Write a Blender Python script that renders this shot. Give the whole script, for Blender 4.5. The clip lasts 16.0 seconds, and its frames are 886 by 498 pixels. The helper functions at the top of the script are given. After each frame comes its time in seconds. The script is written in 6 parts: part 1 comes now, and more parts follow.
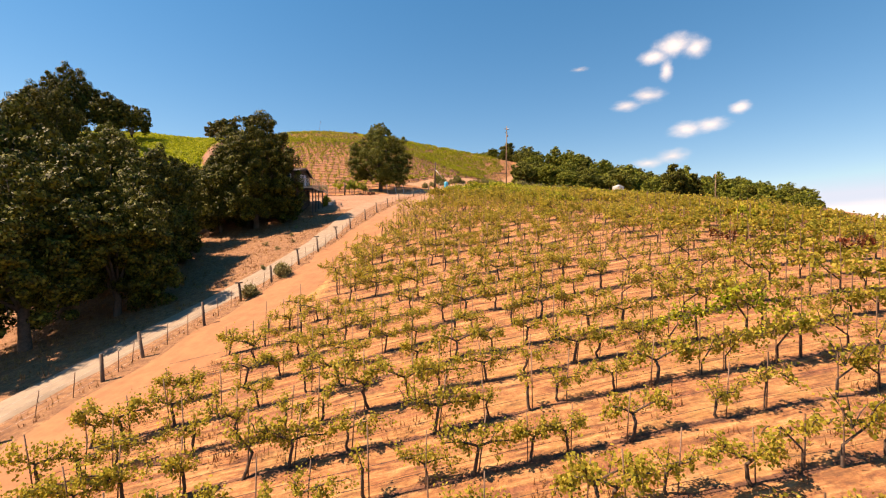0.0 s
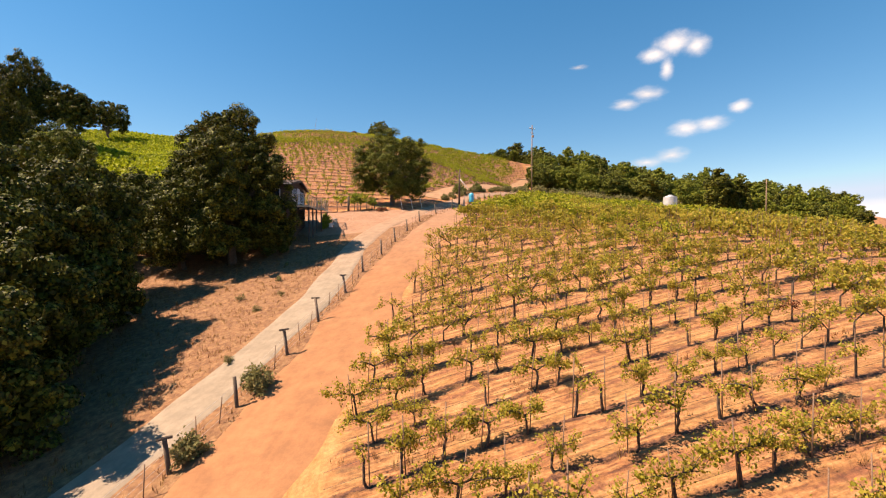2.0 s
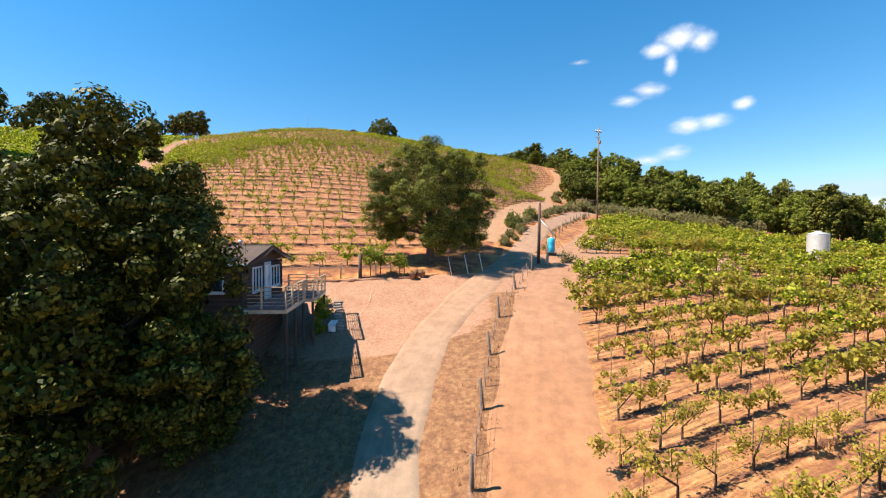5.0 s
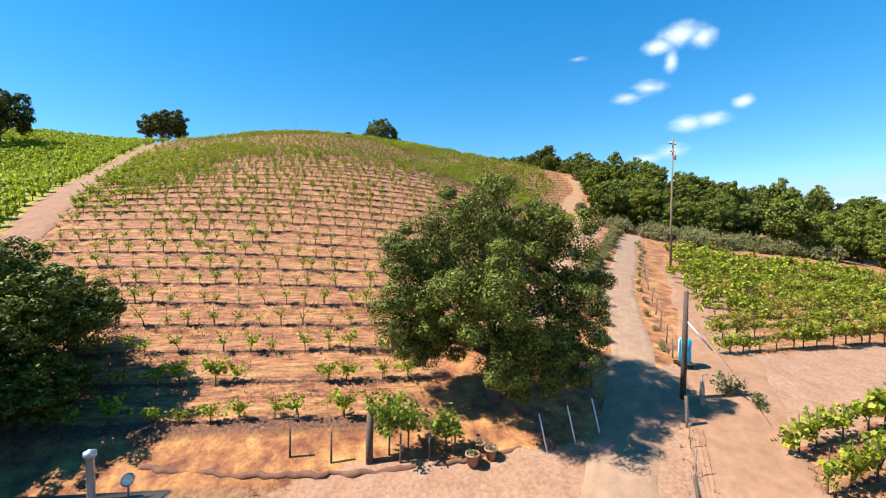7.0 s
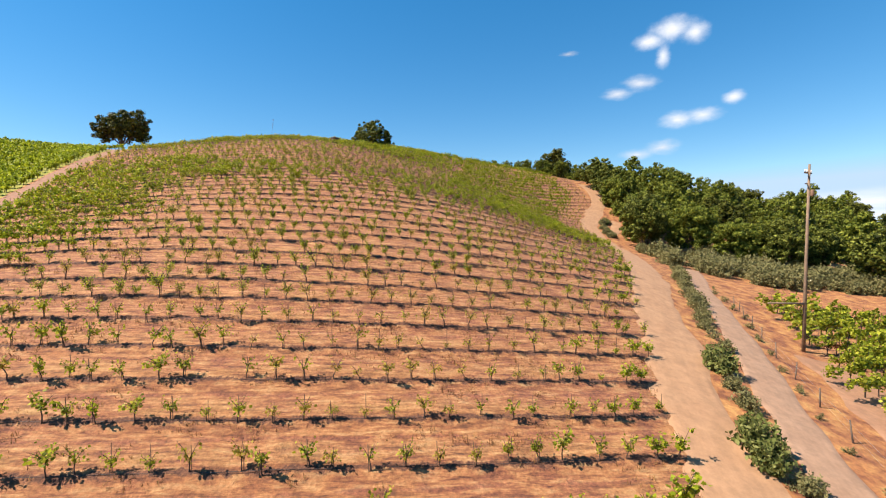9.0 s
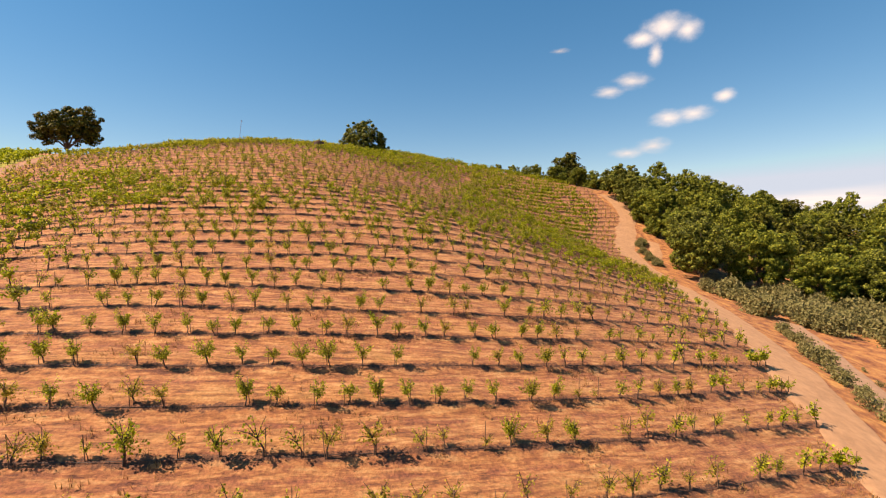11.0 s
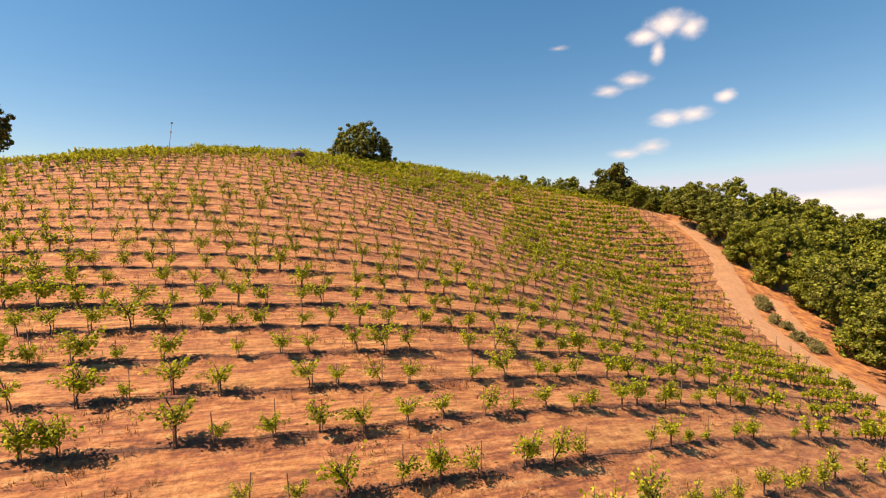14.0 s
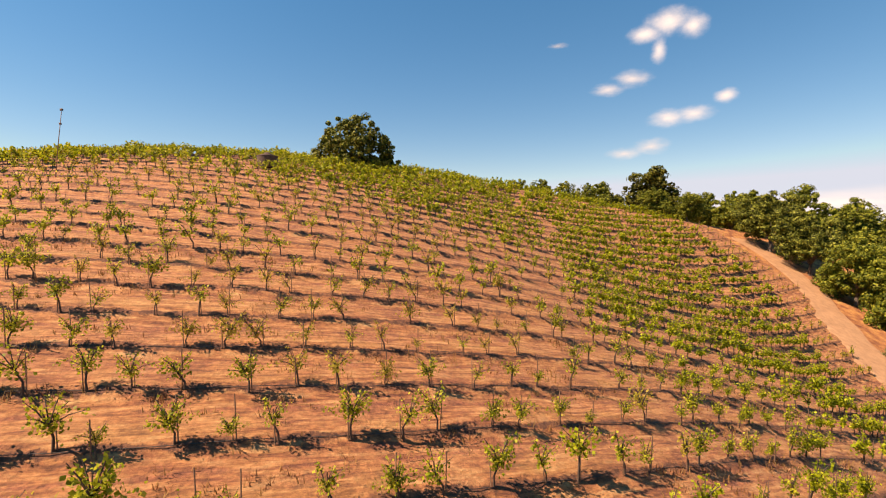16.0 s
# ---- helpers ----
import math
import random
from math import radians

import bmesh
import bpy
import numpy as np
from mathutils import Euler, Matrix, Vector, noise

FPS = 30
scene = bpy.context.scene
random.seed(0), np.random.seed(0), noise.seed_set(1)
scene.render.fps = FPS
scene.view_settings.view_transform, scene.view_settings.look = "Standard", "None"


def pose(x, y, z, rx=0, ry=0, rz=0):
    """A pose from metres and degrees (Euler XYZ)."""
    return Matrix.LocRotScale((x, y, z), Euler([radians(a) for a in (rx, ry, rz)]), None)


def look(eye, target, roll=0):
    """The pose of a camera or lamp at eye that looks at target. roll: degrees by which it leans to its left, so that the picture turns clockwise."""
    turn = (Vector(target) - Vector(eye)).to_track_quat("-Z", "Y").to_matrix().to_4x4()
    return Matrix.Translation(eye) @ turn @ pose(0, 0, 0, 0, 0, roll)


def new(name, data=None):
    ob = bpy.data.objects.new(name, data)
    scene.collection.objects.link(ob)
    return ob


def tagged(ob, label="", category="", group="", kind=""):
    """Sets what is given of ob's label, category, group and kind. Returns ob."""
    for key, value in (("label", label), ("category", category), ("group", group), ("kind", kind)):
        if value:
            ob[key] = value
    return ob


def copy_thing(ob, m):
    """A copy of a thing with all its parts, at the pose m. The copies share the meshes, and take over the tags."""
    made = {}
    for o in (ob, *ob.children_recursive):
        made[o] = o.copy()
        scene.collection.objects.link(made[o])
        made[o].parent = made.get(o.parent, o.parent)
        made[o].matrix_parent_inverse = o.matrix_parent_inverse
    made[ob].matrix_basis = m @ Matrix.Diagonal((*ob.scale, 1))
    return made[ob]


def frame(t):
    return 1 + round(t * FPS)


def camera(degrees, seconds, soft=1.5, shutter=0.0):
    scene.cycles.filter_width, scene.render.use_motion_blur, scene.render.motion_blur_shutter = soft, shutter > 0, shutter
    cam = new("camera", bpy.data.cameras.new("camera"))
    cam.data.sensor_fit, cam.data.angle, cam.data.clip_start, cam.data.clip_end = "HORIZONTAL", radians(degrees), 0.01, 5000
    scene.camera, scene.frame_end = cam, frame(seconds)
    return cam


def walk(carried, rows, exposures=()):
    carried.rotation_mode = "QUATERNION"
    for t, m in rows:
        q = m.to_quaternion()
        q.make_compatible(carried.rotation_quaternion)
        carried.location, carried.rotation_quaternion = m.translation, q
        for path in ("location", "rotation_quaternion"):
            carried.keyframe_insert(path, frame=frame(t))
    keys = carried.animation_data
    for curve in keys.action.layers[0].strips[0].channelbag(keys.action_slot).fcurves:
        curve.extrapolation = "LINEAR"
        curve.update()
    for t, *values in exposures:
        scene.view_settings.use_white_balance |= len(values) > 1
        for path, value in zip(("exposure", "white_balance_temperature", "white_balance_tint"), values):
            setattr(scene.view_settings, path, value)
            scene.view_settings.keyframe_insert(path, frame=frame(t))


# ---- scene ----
cam = camera(92.00, 16.0, 1.15)
PATH = [
    (0.0, pose(-0.000, -0.000, 12.000, 89.200, 0.000, 0.000)),
    (0.5, pose(-1.214, 3.466, 13.427, 89.118, -0.027, -0.157)),
    (1.0, pose(-2.303, 7.056, 14.619, 89.058, 0.064, -0.337)),
    (1.5, pose(-3.319, 10.890, 15.346, 89.052, 0.067, -0.475)),
    (2.0, pose(-4.577, 14.745, 16.112, 89.011, 0.065, -0.592)),
    (2.5, pose(-5.879, 18.668, 16.985, 89.001, 0.074, -0.783)),
    (3.0, pose(-6.958, 22.693, 18.310, 88.870, 0.052, -0.926)),
    (3.5, pose(-7.922, 26.879, 19.650, 88.713, 0.026, -1.027)),
    (4.0, pose(-9.012, 31.120, 21.043, 88.555, 0.045, -1.135)),
    (4.2, pose(-9.482, 32.812, 21.623, 88.517, 0.061, -1.182)),
    (6.3, pose(-13.605, 51.087, 27.467, 88.256, -0.366, -1.651)),
    (6.5, pose(-13.941, 52.873, 28.164, 88.191, -0.252, -1.784)),
    (7.0, pose(-14.760, 57.265, 29.909, 88.052, -0.016, -2.067)),
    (7.5, pose(-15.428, 61.650, 31.635, 87.877, 0.106, -2.202)),
    (8.0, pose(-16.154, 66.133, 33.403, 87.694, 0.204, -2.418)),
    (8.5, pose(-17.032, 70.811, 35.046, 87.530, 0.403, -2.993)),
    (9.0, pose(-17.891, 75.421, 36.707, 87.470, 0.469, -3.577)),
    (9.2, pose(-18.191, 77.368, 37.342, 87.469, 0.499, -3.806)),
    (11.3, pose(-21.169, 97.639, 43.194, 87.079, 0.641, -5.291)),
    (11.5, pose(-21.474, 99.732, 43.703, 87.087, 0.676, -5.383)),
    (12.0, pose(-22.270, 105.000, 44.792, 87.069, 0.725, -5.537)),
    (12.5, pose(-22.962, 110.044, 45.762, 87.074, 0.686, -5.585)),
    (13.0, pose(-23.658, 115.192, 47.171, 87.014, 0.598, -5.599)),
    (13.5, pose(-24.364, 120.109, 48.874, 86.867, 0.444, -5.752)),
    (14.0, pose(-24.683, 125.126, 50.702, 86.825, 0.318, -6.279)),
    (14.5, pose(-24.917, 129.867, 52.481, 86.764, 0.222, -6.560)),
    (15.0, pose(-25.226, 134.631, 53.818, 86.791, 0.250, -6.777)),
    (15.5, pose(-25.506, 139.203, 54.288, 86.770, 0.195, -6.906)),
    (16.0, pose(-25.864, 143.545, 54.174, 86.687, 0.225, -6.891)),
]
EXPOSURES = [(0, 1.25, 9500, 28), (2, 1.21, 8700, 23), (4, 1.25, 7300, 15), (6.5, 1.39, 6500, 8), (7, 1.31, 6200, 5), (7.5, 1.39, 6300, 6), (8.5, 1.31, 6600, 10), (9.2, 1.07, 7200, 15), (11.3, 1.03, 9600, 27), (13, 1.13, 9900, 29), (16, 1.09, 9800, 29)]
walk(cam, PATH, EXPOSURES)

# ---- sky, sun ----
SUN_ELEV, SUN_AZ = radians(51), radians(-96)   # azimuth from +y towards +x
world = bpy.data.worlds.new("sky")
scene.world = world
world.use_nodes = True
wn = world.node_tree.nodes
sky_tex = wn.new("ShaderNodeTexSky")
sky_tex.sky_type = 'NISHITA'
sky_tex.sun_disc = False
sky_tex.sun_elevation = SUN_ELEV
sky_tex.sun_rotation = SUN_AZ
sky_tex.air_density = 1.0
sky_tex.dust_density = 0.0
sky_tex.ozone_density = 4.0
sky_tex.altitude = 300
sky_hue = wn.new("ShaderNodeHueSaturation")
sky_hue.inputs["Saturation"].default_value = 1.55
sky_hue.inputs["Hue"].default_value = 0.498
sky_soft = wn.new("ShaderNodeGamma")
sky_soft.inputs["Gamma"].default_value = 0.76
wn["Background"].inputs["Strength"].default_value = 0.12
world.node_tree.links.new(sky_tex.outputs[0], sky_soft.inputs["Color"])
world.node_tree.links.new(sky_soft.outputs[0], sky_hue.inputs["Color"])
# haze painted into the sky: each colour channel capped, paling the horizon
sky_cap = wn.new("ShaderNodeMixRGB")
sky_cap.blend_type = 'DARKEN'
sky_cap.inputs["Fac"].default_value = 1.0
sky_cap.inputs["Color2"].default_value = (2.12, 3.08, 4.35, 1)
world.node_tree.links.new(sky_hue.outputs[0], sky_cap.inputs["Color1"])
world.node_tree.links.new(sky_cap.outputs[0], wn["Background"].inputs["Color"])
sun = new("sun", bpy.data.lights.new("sun", "SUN"))
sun.data.energy = 5.0
sun.data.angle = radians(0.53)
sun.data.color = (1.0, 0.95, 0.87)
SUN_DIR = Vector((math.sin(SUN_AZ) * math.cos(SUN_ELEV), math.cos(SUN_AZ) * math.cos(SUN_ELEV), math.sin(SUN_ELEV)))
sun.matrix_world = look(SUN_DIR * 300, (0, 0, 0))
rng = np.random.default_rng(7)


# ---- material kit ----
def mat(name, base, other=None, scale=6.0, fine=60.0, rough=0.85, bump=0.2, metal=0.0, spread=0.5, island=0.0, objrand=0.0):
    """Two-scale noise between two colours, with fine relief."""
    m = bpy.data.materials.new(name)
    m.use_nodes = True
    t = m.node_tree
    n, l = t.nodes, t.links
    b = n["Principled BSDF"]
    b.inputs["Roughness"].default_value = rough
    b.inputs["Metallic"].default_value = metal
    other = other or tuple(c * 0.7 for c in base)
    tc = n.new("ShaderNodeTexCoord")
    n1 = n.new("ShaderNodeTexNoise")
    n1.inputs["Scale"].default_value = scale
    n1.inputs["Detail"].default_value = 4
    n2 = n.new("ShaderNodeTexNoise")
    n2.inputs["Scale"].default_value = fine
    n2.inputs["Detail"].default_value = 3
    for q in (n1, n2):
        l.new(tc.outputs["Object"], q.inputs["Vector"])
    mx = n.new("ShaderNodeMath")
    mx.operation = 'MULTIPLY_ADD'
    l.new(n1.outputs["Fac"], mx.inputs[0])
    mx.inputs[1].default_value = 0.6
    sc = n.new("ShaderNodeMath")
    sc.operation = 'MULTIPLY'
    l.new(n2.outputs["Fac"], sc.inputs[0])
    sc.inputs[1].default_value = 0.4
    l.new(sc.outputs[0], mx.inputs[2])
    ramp = n.new("ShaderNodeValToRGB")
    ramp.color_ramp.elements[0].position = 0.5 - spread * 0.35
    ramp.color_ramp.elements[1].position = 0.5 + spread * 0.35
    ramp.color_ramp.elements[0].color = (*other, 1)
    ramp.color_ramp.elements[1].color = (*base, 1)
    l.new(mx.outputs[0], ramp.inputs[0])
    col = ramp.outputs[0]
    if island or objrand:
        src = n.new("ShaderNodeNewGeometry").outputs["Random Per Island"] if island else n.new("ShaderNodeObjectInfo").outputs["Random"]
        k = island or objrand
        mp = n.new("ShaderNodeMapRange")
        mp.inputs[3].default_value, mp.inputs[4].default_value = 1 - k, 1 + k
        l.new(src, mp.inputs[0])
        h = n.new("ShaderNodeHueSaturation")
        l.new(mp.outputs[0], h.inputs["Value"])
        l.new(col, h.inputs["Color"])
        col = h.outputs[0]
    l.new(col, b.inputs["Base Color"])
    if bump:
        bp = n.new("ShaderNodeBump")
        bp.inputs["Strength"].default_value = bump
        bp.inputs["Distance"].default_value = 0.05
        l.new(mx.outputs[0], bp.inputs["Height"])
        l.new(bp.outputs[0], b.inputs["Normal"])
    return m


def leaf_mat(name, colours, rough=0.55, through_light=0.3, patch=0.35, gloss=0.2):
    """Foliage: colour from each leaf's own random number, mixed with slow patches over the plant."""
    m = bpy.data.materials.new(name)
    m.use_nodes = True
    t = m.node_tree
    n, l = t.nodes, t.links
    b = n["Principled BSDF"]
    b.inputs["Roughness"].default_value = rough
    b.inputs["Specular IOR Level"].default_value = gloss
    geo = n.new("ShaderNodeNewGeometry")
    tc = n.new("ShaderNodeTexCoord")
    nz = n.new("ShaderNodeTexNoise")
    nz.inputs["Scale"].default_value = 0.55
    nz.inputs["Detail"].default_value = 2
    l.new(tc.outputs["Object"], nz.inputs["Vector"])
    mx = n.new("ShaderNodeMix")
    mx.inputs[0].default_value = patch
    l.new(geo.outputs["Random Per Island"], mx.inputs[2])
    l.new(nz.outputs["Fac"], mx.inputs[3])
    ramp = n.new("ShaderNodeValToRGB")
    el = ramp.color_ramp.elements
    while len(el) < len(colours):
        el.new(0.5)
    for i, c in enumerate(colours):
        el[i].position = 0.12 + 0.76 * i / max(1, len(colours) - 1)
        el[i].color = (*c, 1)
    l.new(mx.outputs[0], ramp.inputs[0])
    l.new(ramp.outputs[0], b.inputs["Base Color"])
    tr = n.new("ShaderNodeBsdfTranslucent")
    l.new(ramp.outputs[0], tr.inputs["Color"])
    ms = n.new("ShaderNodeMixShader")
    ms.inputs[0].default_value = through_light
    l.new(b.outputs[0], ms.inputs[1])
    l.new(tr.outputs[0], ms.inputs[2])
    l.new(ms.outputs[0], n["Material Output"].inputs["Surface"])
    return m


# ---- mesh kit ----
def mesh(name, verts, faces, materials=(), smooth=False, face_mats=None):
    """A mesh from arrays; faces is an (n, k) array, or a list of such arrays with different k."""
    me = bpy.data.meshes.new(name)
    verts = np.asarray(verts, np.float32)
    groups = faces if isinstance(faces, list) else [faces]
    groups = [np.asarray(g, np.int32) for g in groups if len(g)]
    loops = np.concatenate([g.ravel() for g in groups])
    totals = np.concatenate([np.full(len(g), g.shape[1], np.int32) for g in groups])
    me.vertices.add(len(verts))
    me.vertices.foreach_set("co", verts.ravel())
    me.loops.add(len(loops))
    me.loops.foreach_set("vertex_index", loops)
    me.polygons.add(len(totals))
    me.polygons.foreach_set("loop_start", np.concatenate([[0], np.cumsum(totals)[:-1]]).astype(np.int32))
    for q in materials:
        me.materials.append(q)
    if face_mats is not None:
        me.polygons.foreach_set("material_index", np.asarray(face_mats, np.int32))
    me.update(calc_edges=True)
    me.validate()
    if smooth:
        me.polygons.foreach_set("use_smooth", np.ones(len(totals), bool))
    return me


def part(name, me, parent, label="", at=None):
    ob = new(name, me)
    ob.parent = parent
    if at is not None:
        ob.location = at
    if label:
        ob["label"] = label
    return ob


class Solid:
    """Gathers rounded boxes, tubes and lathes into one mesh."""

    def __init__(self):
        self.v, self.f3, self.f4, self.n = [], [], [], 0

    def add(self, v, f4=(), f3=()):
        v = np.asarray(v, float)
        self.v.append(v)
        if len(f4):
            self.f4.append(np.asarray(f4) + self.n)
        if len(f3):
            self.f3.append(np.asarray(f3) + self.n)
        self.n += len(v)
        return self

    def box(self, size, at=(0, 0, 0), turn=0.0, bevel=0.01, m=None):
        """A box centred at `at`, chamfered all round."""
        hx, hy, hz = (s / 2 for s in size)
        b = min(bevel, hx * 0.45, hy * 0.45, hz * 0.45)
        v, idx = [], {}
        for sx in (-1, 1):
            for sy in (-1, 1):
                for sz in (-1, 1):
                    for a in range(3):
                        p = [sx * (hx - b), sy * (hy - b), sz * (hz - b)]
                        p[a] += (sx, sy, sz)[a] * b
                        idx[sx, sy, sz, a] = len(v)
                        v.append(p)
        f4, f3 = [], []
        for a in range(3):
            o = [i for i in range(3) if i != a]
            for s in (-1, 1):
                ring = []
                for q in ((-1, -1), (1, -1), (1, 1), (-1, 1)):
                    k = [0, 0, 0]
                    k[a], k[o[0]], k[o[1]] = s, q[0], q[1]
                    ring.append(idx[(*k, a)])
                f4.append(ring if (s > 0) == (a != 1) else ring[::-1])
        for a in range(3):
            c1, c2 = [i for i in range(3) if i != a]
            for s1 in (-1, 1):
                for s2 in (-1, 1):
                    k0, k1 = [0, 0, 0], [0, 0, 0]
                    k0[a], k1[a] = -1, 1
                    k0[c1] = k1[c1] = s1
                    k0[c2] = k1[c2] = s2
                    f4.append([idx[(*k0, c1)], idx[(*k1, c1)], idx[(*k1, c2)], idx[(*k0, c2)]])
        for sx in (-1, 1):
            for sy in (-1, 1):
                for sz in (-1, 1):
                    f3.append([idx[sx, sy, sz, a] for a in range(3)])
        v = np.array(v)
        c, s = math.cos(turn), math.sin(turn)
        v = np.stack([v[:, 0] * c - v[:, 1] * s, v[:, 0] * s + v[:, 1] * c, v[:, 2]], 1) + np.array(at)
        if m is not None:
            v = v @ np.array(m.to_3x3()).T + np.array(m.translation)
        return self.add(v, f4, f3)

    def tube(self, pts, radii, sides=7, cap=True):
        """A tapered tube along points."""
        pts = np.asarray(pts, float)
        radii = np.broadcast_to(np.asarray(radii, float), len(pts))
        d = np.gradient(pts, axis=0)
        d /= np.linalg.norm(d, axis=1, keepdims=True) + 1e-9
        ref = np.array([0, 0, 1.0]) if abs(d[0, 2]) < 0.9 else np.array([1.0, 0, 0])
        u = np.cross(d, ref)
        u /= np.linalg.norm(u, axis=1, keepdims=True) + 1e-9
        w = np.cross(d, u)
        a = np.linspace(0, 2 * np.pi, sides, endpoint=False)
        ring = np.cos(a)[None, :, None] * u[:, None] + np.sin(a)[None, :, None] * w[:, None]
        v = (pts[:, None] + ring * radii[:, None, None]).reshape(-1, 3)
        i = np.arange(len(pts) - 1)[:, None] * sides
        k = np.arange(sides)[None]
        k2 = (k + 1) % sides
        f4 = np.stack([i + k, i + k2, i + sides + k2, i + sides + k], -1).reshape(-1, 4)
        f3 = []
        if cap:
            last = (len(pts) - 1) * sides
            v = np.vstack([v, pts[-1:], pts[:1]])
            n = len(v)
            f3 = [[last + q, last + (q + 1) % sides, n - 2] for q in range(sides)] + [[(q + 1) % sides, q, n - 1] for q in range(sides)]
        return self.add(v, f4, f3)

    def lathe(self, profile, at=(0, 0, 0), sides=20):
        """Rows of (radius, height) turned about z."""
        p = np.asarray(profile, float)
        a = np.linspace(0, 2 * np.pi, sides, endpoint=False)
        v = np.stack([p[:, :1] * np.cos(a), p[:, :1] * np.sin(a), np.repeat(p[:, 1:], sides, 1)], -1).reshape(-1, 3) + np.array(at)
        i = np.arange(len(p) - 1)[:, None] * sides
        k = np.arange(sides)[None]
        k2 = (k + 1) % sides
        return self.add(v, np.stack([i + k, i + k2, i + sides + k2, i + sides + k], -1).reshape(-1, 4))

    def mesh(self, name, material, smooth=False):
        g = []
        if self.f4:
            g.append(np.vstack(self.f4))
        if self.f3:
            g.append(np.vstack(self.f3))
        return mesh(name, np.vstack(self.v), g, (material,), smooth)


def leaves(centres, size, lift=0.35, stretch=1.5, r=rng, out=None):
    """Folded four-cornered leaves at the given centres; each is an island of its own."""
    c = np.asarray(centres, float)
    n = len(c)
    d = r.normal(size=(n, 3))
    d[:, 2] = d[:, 2] * 0.6 + lift
    if out is not None:
        d += out
    d /= np.linalg.norm(d, axis=1, keepdims=True) + 1e-9
    a = r.normal(size=(n, 3))
    u = np.cross(d, a)
    u /= np.linalg.norm(u, axis=1, keepdims=True) + 1e-9
    w = np.cross(d, u)
    s = (size * r.uniform(0.6, 1.35, n))[:, None]
    v = np.stack([c - u * s * stretch / 2, c + w * s / 2 + d * s * 0.15, c + u * s * stretch / 2, c - w * s / 2 + d * s * 0.15], 1).reshape(-1, 3)
    return v, np.arange(4 * n).reshape(-1, 4)


# ---- lie of the land ----
# control heights of the slopes, 40 m apart, from south to north
LAND = np.array([[-15.3, -16.2, -15.9, -13.7, -10.5, -11.0, -15.3, -21.4, -28.4],
                 [-4.9, -7.2, -8.5, -7.3, -1.7, -0.3, -5.1, -12.0, -19.8],
                 [6.8, 2.9, -0.7, -3.3, 3.5, 12.4, 6.2, -2.9, -11.7],
                 [20.8, 16.1, 12.2, 10.1, 14.7, 21.0, 14.3, 4.7, -4.5],
                 [36.2, 30.6, 27.4, 32.0, 30.5, 20.2, 21.1, 12.3, 2.5],
                 [51.4, 43.7, 35.7, 43.3, 47.4, 28.6, 27.1, 18.4, 8.8],
                 [64.8, 58.5, 52.5, 61.6, 53.9, 31.6, 31.4, 25.3, 16.5],
                 [71.4, 65.9, 63.2, 68.6, 66.5, 59.6, 51.2, 39.5, 28.3],
                 [75.8, 69.8, 64.6, 62.9, 64.0, 67.3, 63.2, 53.1, 41.8]])


def bump_step(d):
    d = np.clip(d, 0, 1)
    return d * d * (3 - 2 * d)


def land(x, y):
    """Height of the ground at arrays of x and y."""
    x, y = np.asarray(x, float), np.asarray(y, float)
    u, v = np.clip((x + 180) / 40, 1, 6.999), np.clip((y + 60) / 40, 1, 6.999)
    i, j = u.astype(int), v.astype(int)

    def basis(q):
        return ((1 - q) ** 3 / 6, (3 * q ** 3 - 6 * q ** 2 + 4) / 6, (-3 * q ** 3 + 3 * q ** 2 + 3 * q + 1) / 6, q ** 3 / 6)
    bu, bv = basis(u - i), basis(v - j)
    z = sum(bu[a] * bv[b] * LAND[j - 1 + b, i - 1 + a] for a in range(4) for b in range(4))
    z = z + 7.5 * np.exp(-((x + 92) ** 2 + (y - 108) ** 2) / 200)   # knoll under the tall oak
    away = np.hypot(np.maximum(0, np.abs(x + 20) - 120), np.maximum(0, np.abs(y - 100) - 120))
    return z + (-30 - z) * bump_step(away / 420)


def land1(x, y):
    return float(land(np.array([x]), np.array([y]))[0])


def on(x, y, up=0.0):
    return (x, y, land1(x, y) + up)


def run(points, step=0.8):
    """A smooth line in the plan through the given points, sampled every step."""
    p = np.array(points, float)
    s = np.concatenate([[0], np.cumsum(np.hypot(*np.diff(p, axis=0).T))])
    q = np.arange(0, s[-1], step)
    k = np.stack([np.interp(q, s, p[:, 0]), np.interp(q, s, p[:, 1])], 1)
    w = np.ones(9) / 9
    e = np.pad(k, ((4, 4), (0, 0)), "edge")
    return np.stack([np.convolve(e[:, 0], w, "valid"), np.convolve(e[:, 1], w, "valid")], 1)


def line_dist(x, y, pts):
    """Distance in the plan to a polyline."""
    best = np.full(np.shape(x), 1e9)
    for (x0, y0), (x1, y1) in zip(pts[:-1], pts[1:]):
        dx, dy = x1 - x0, y1 - y0
        t = np.clip(((x - x0) * dx + (y - y0) * dy) / (dx * dx + dy * dy), 0, 1)
        best = np.minimum(best, np.hypot(x - x0 - t * dx, y - y0 - t * dy))
    return best


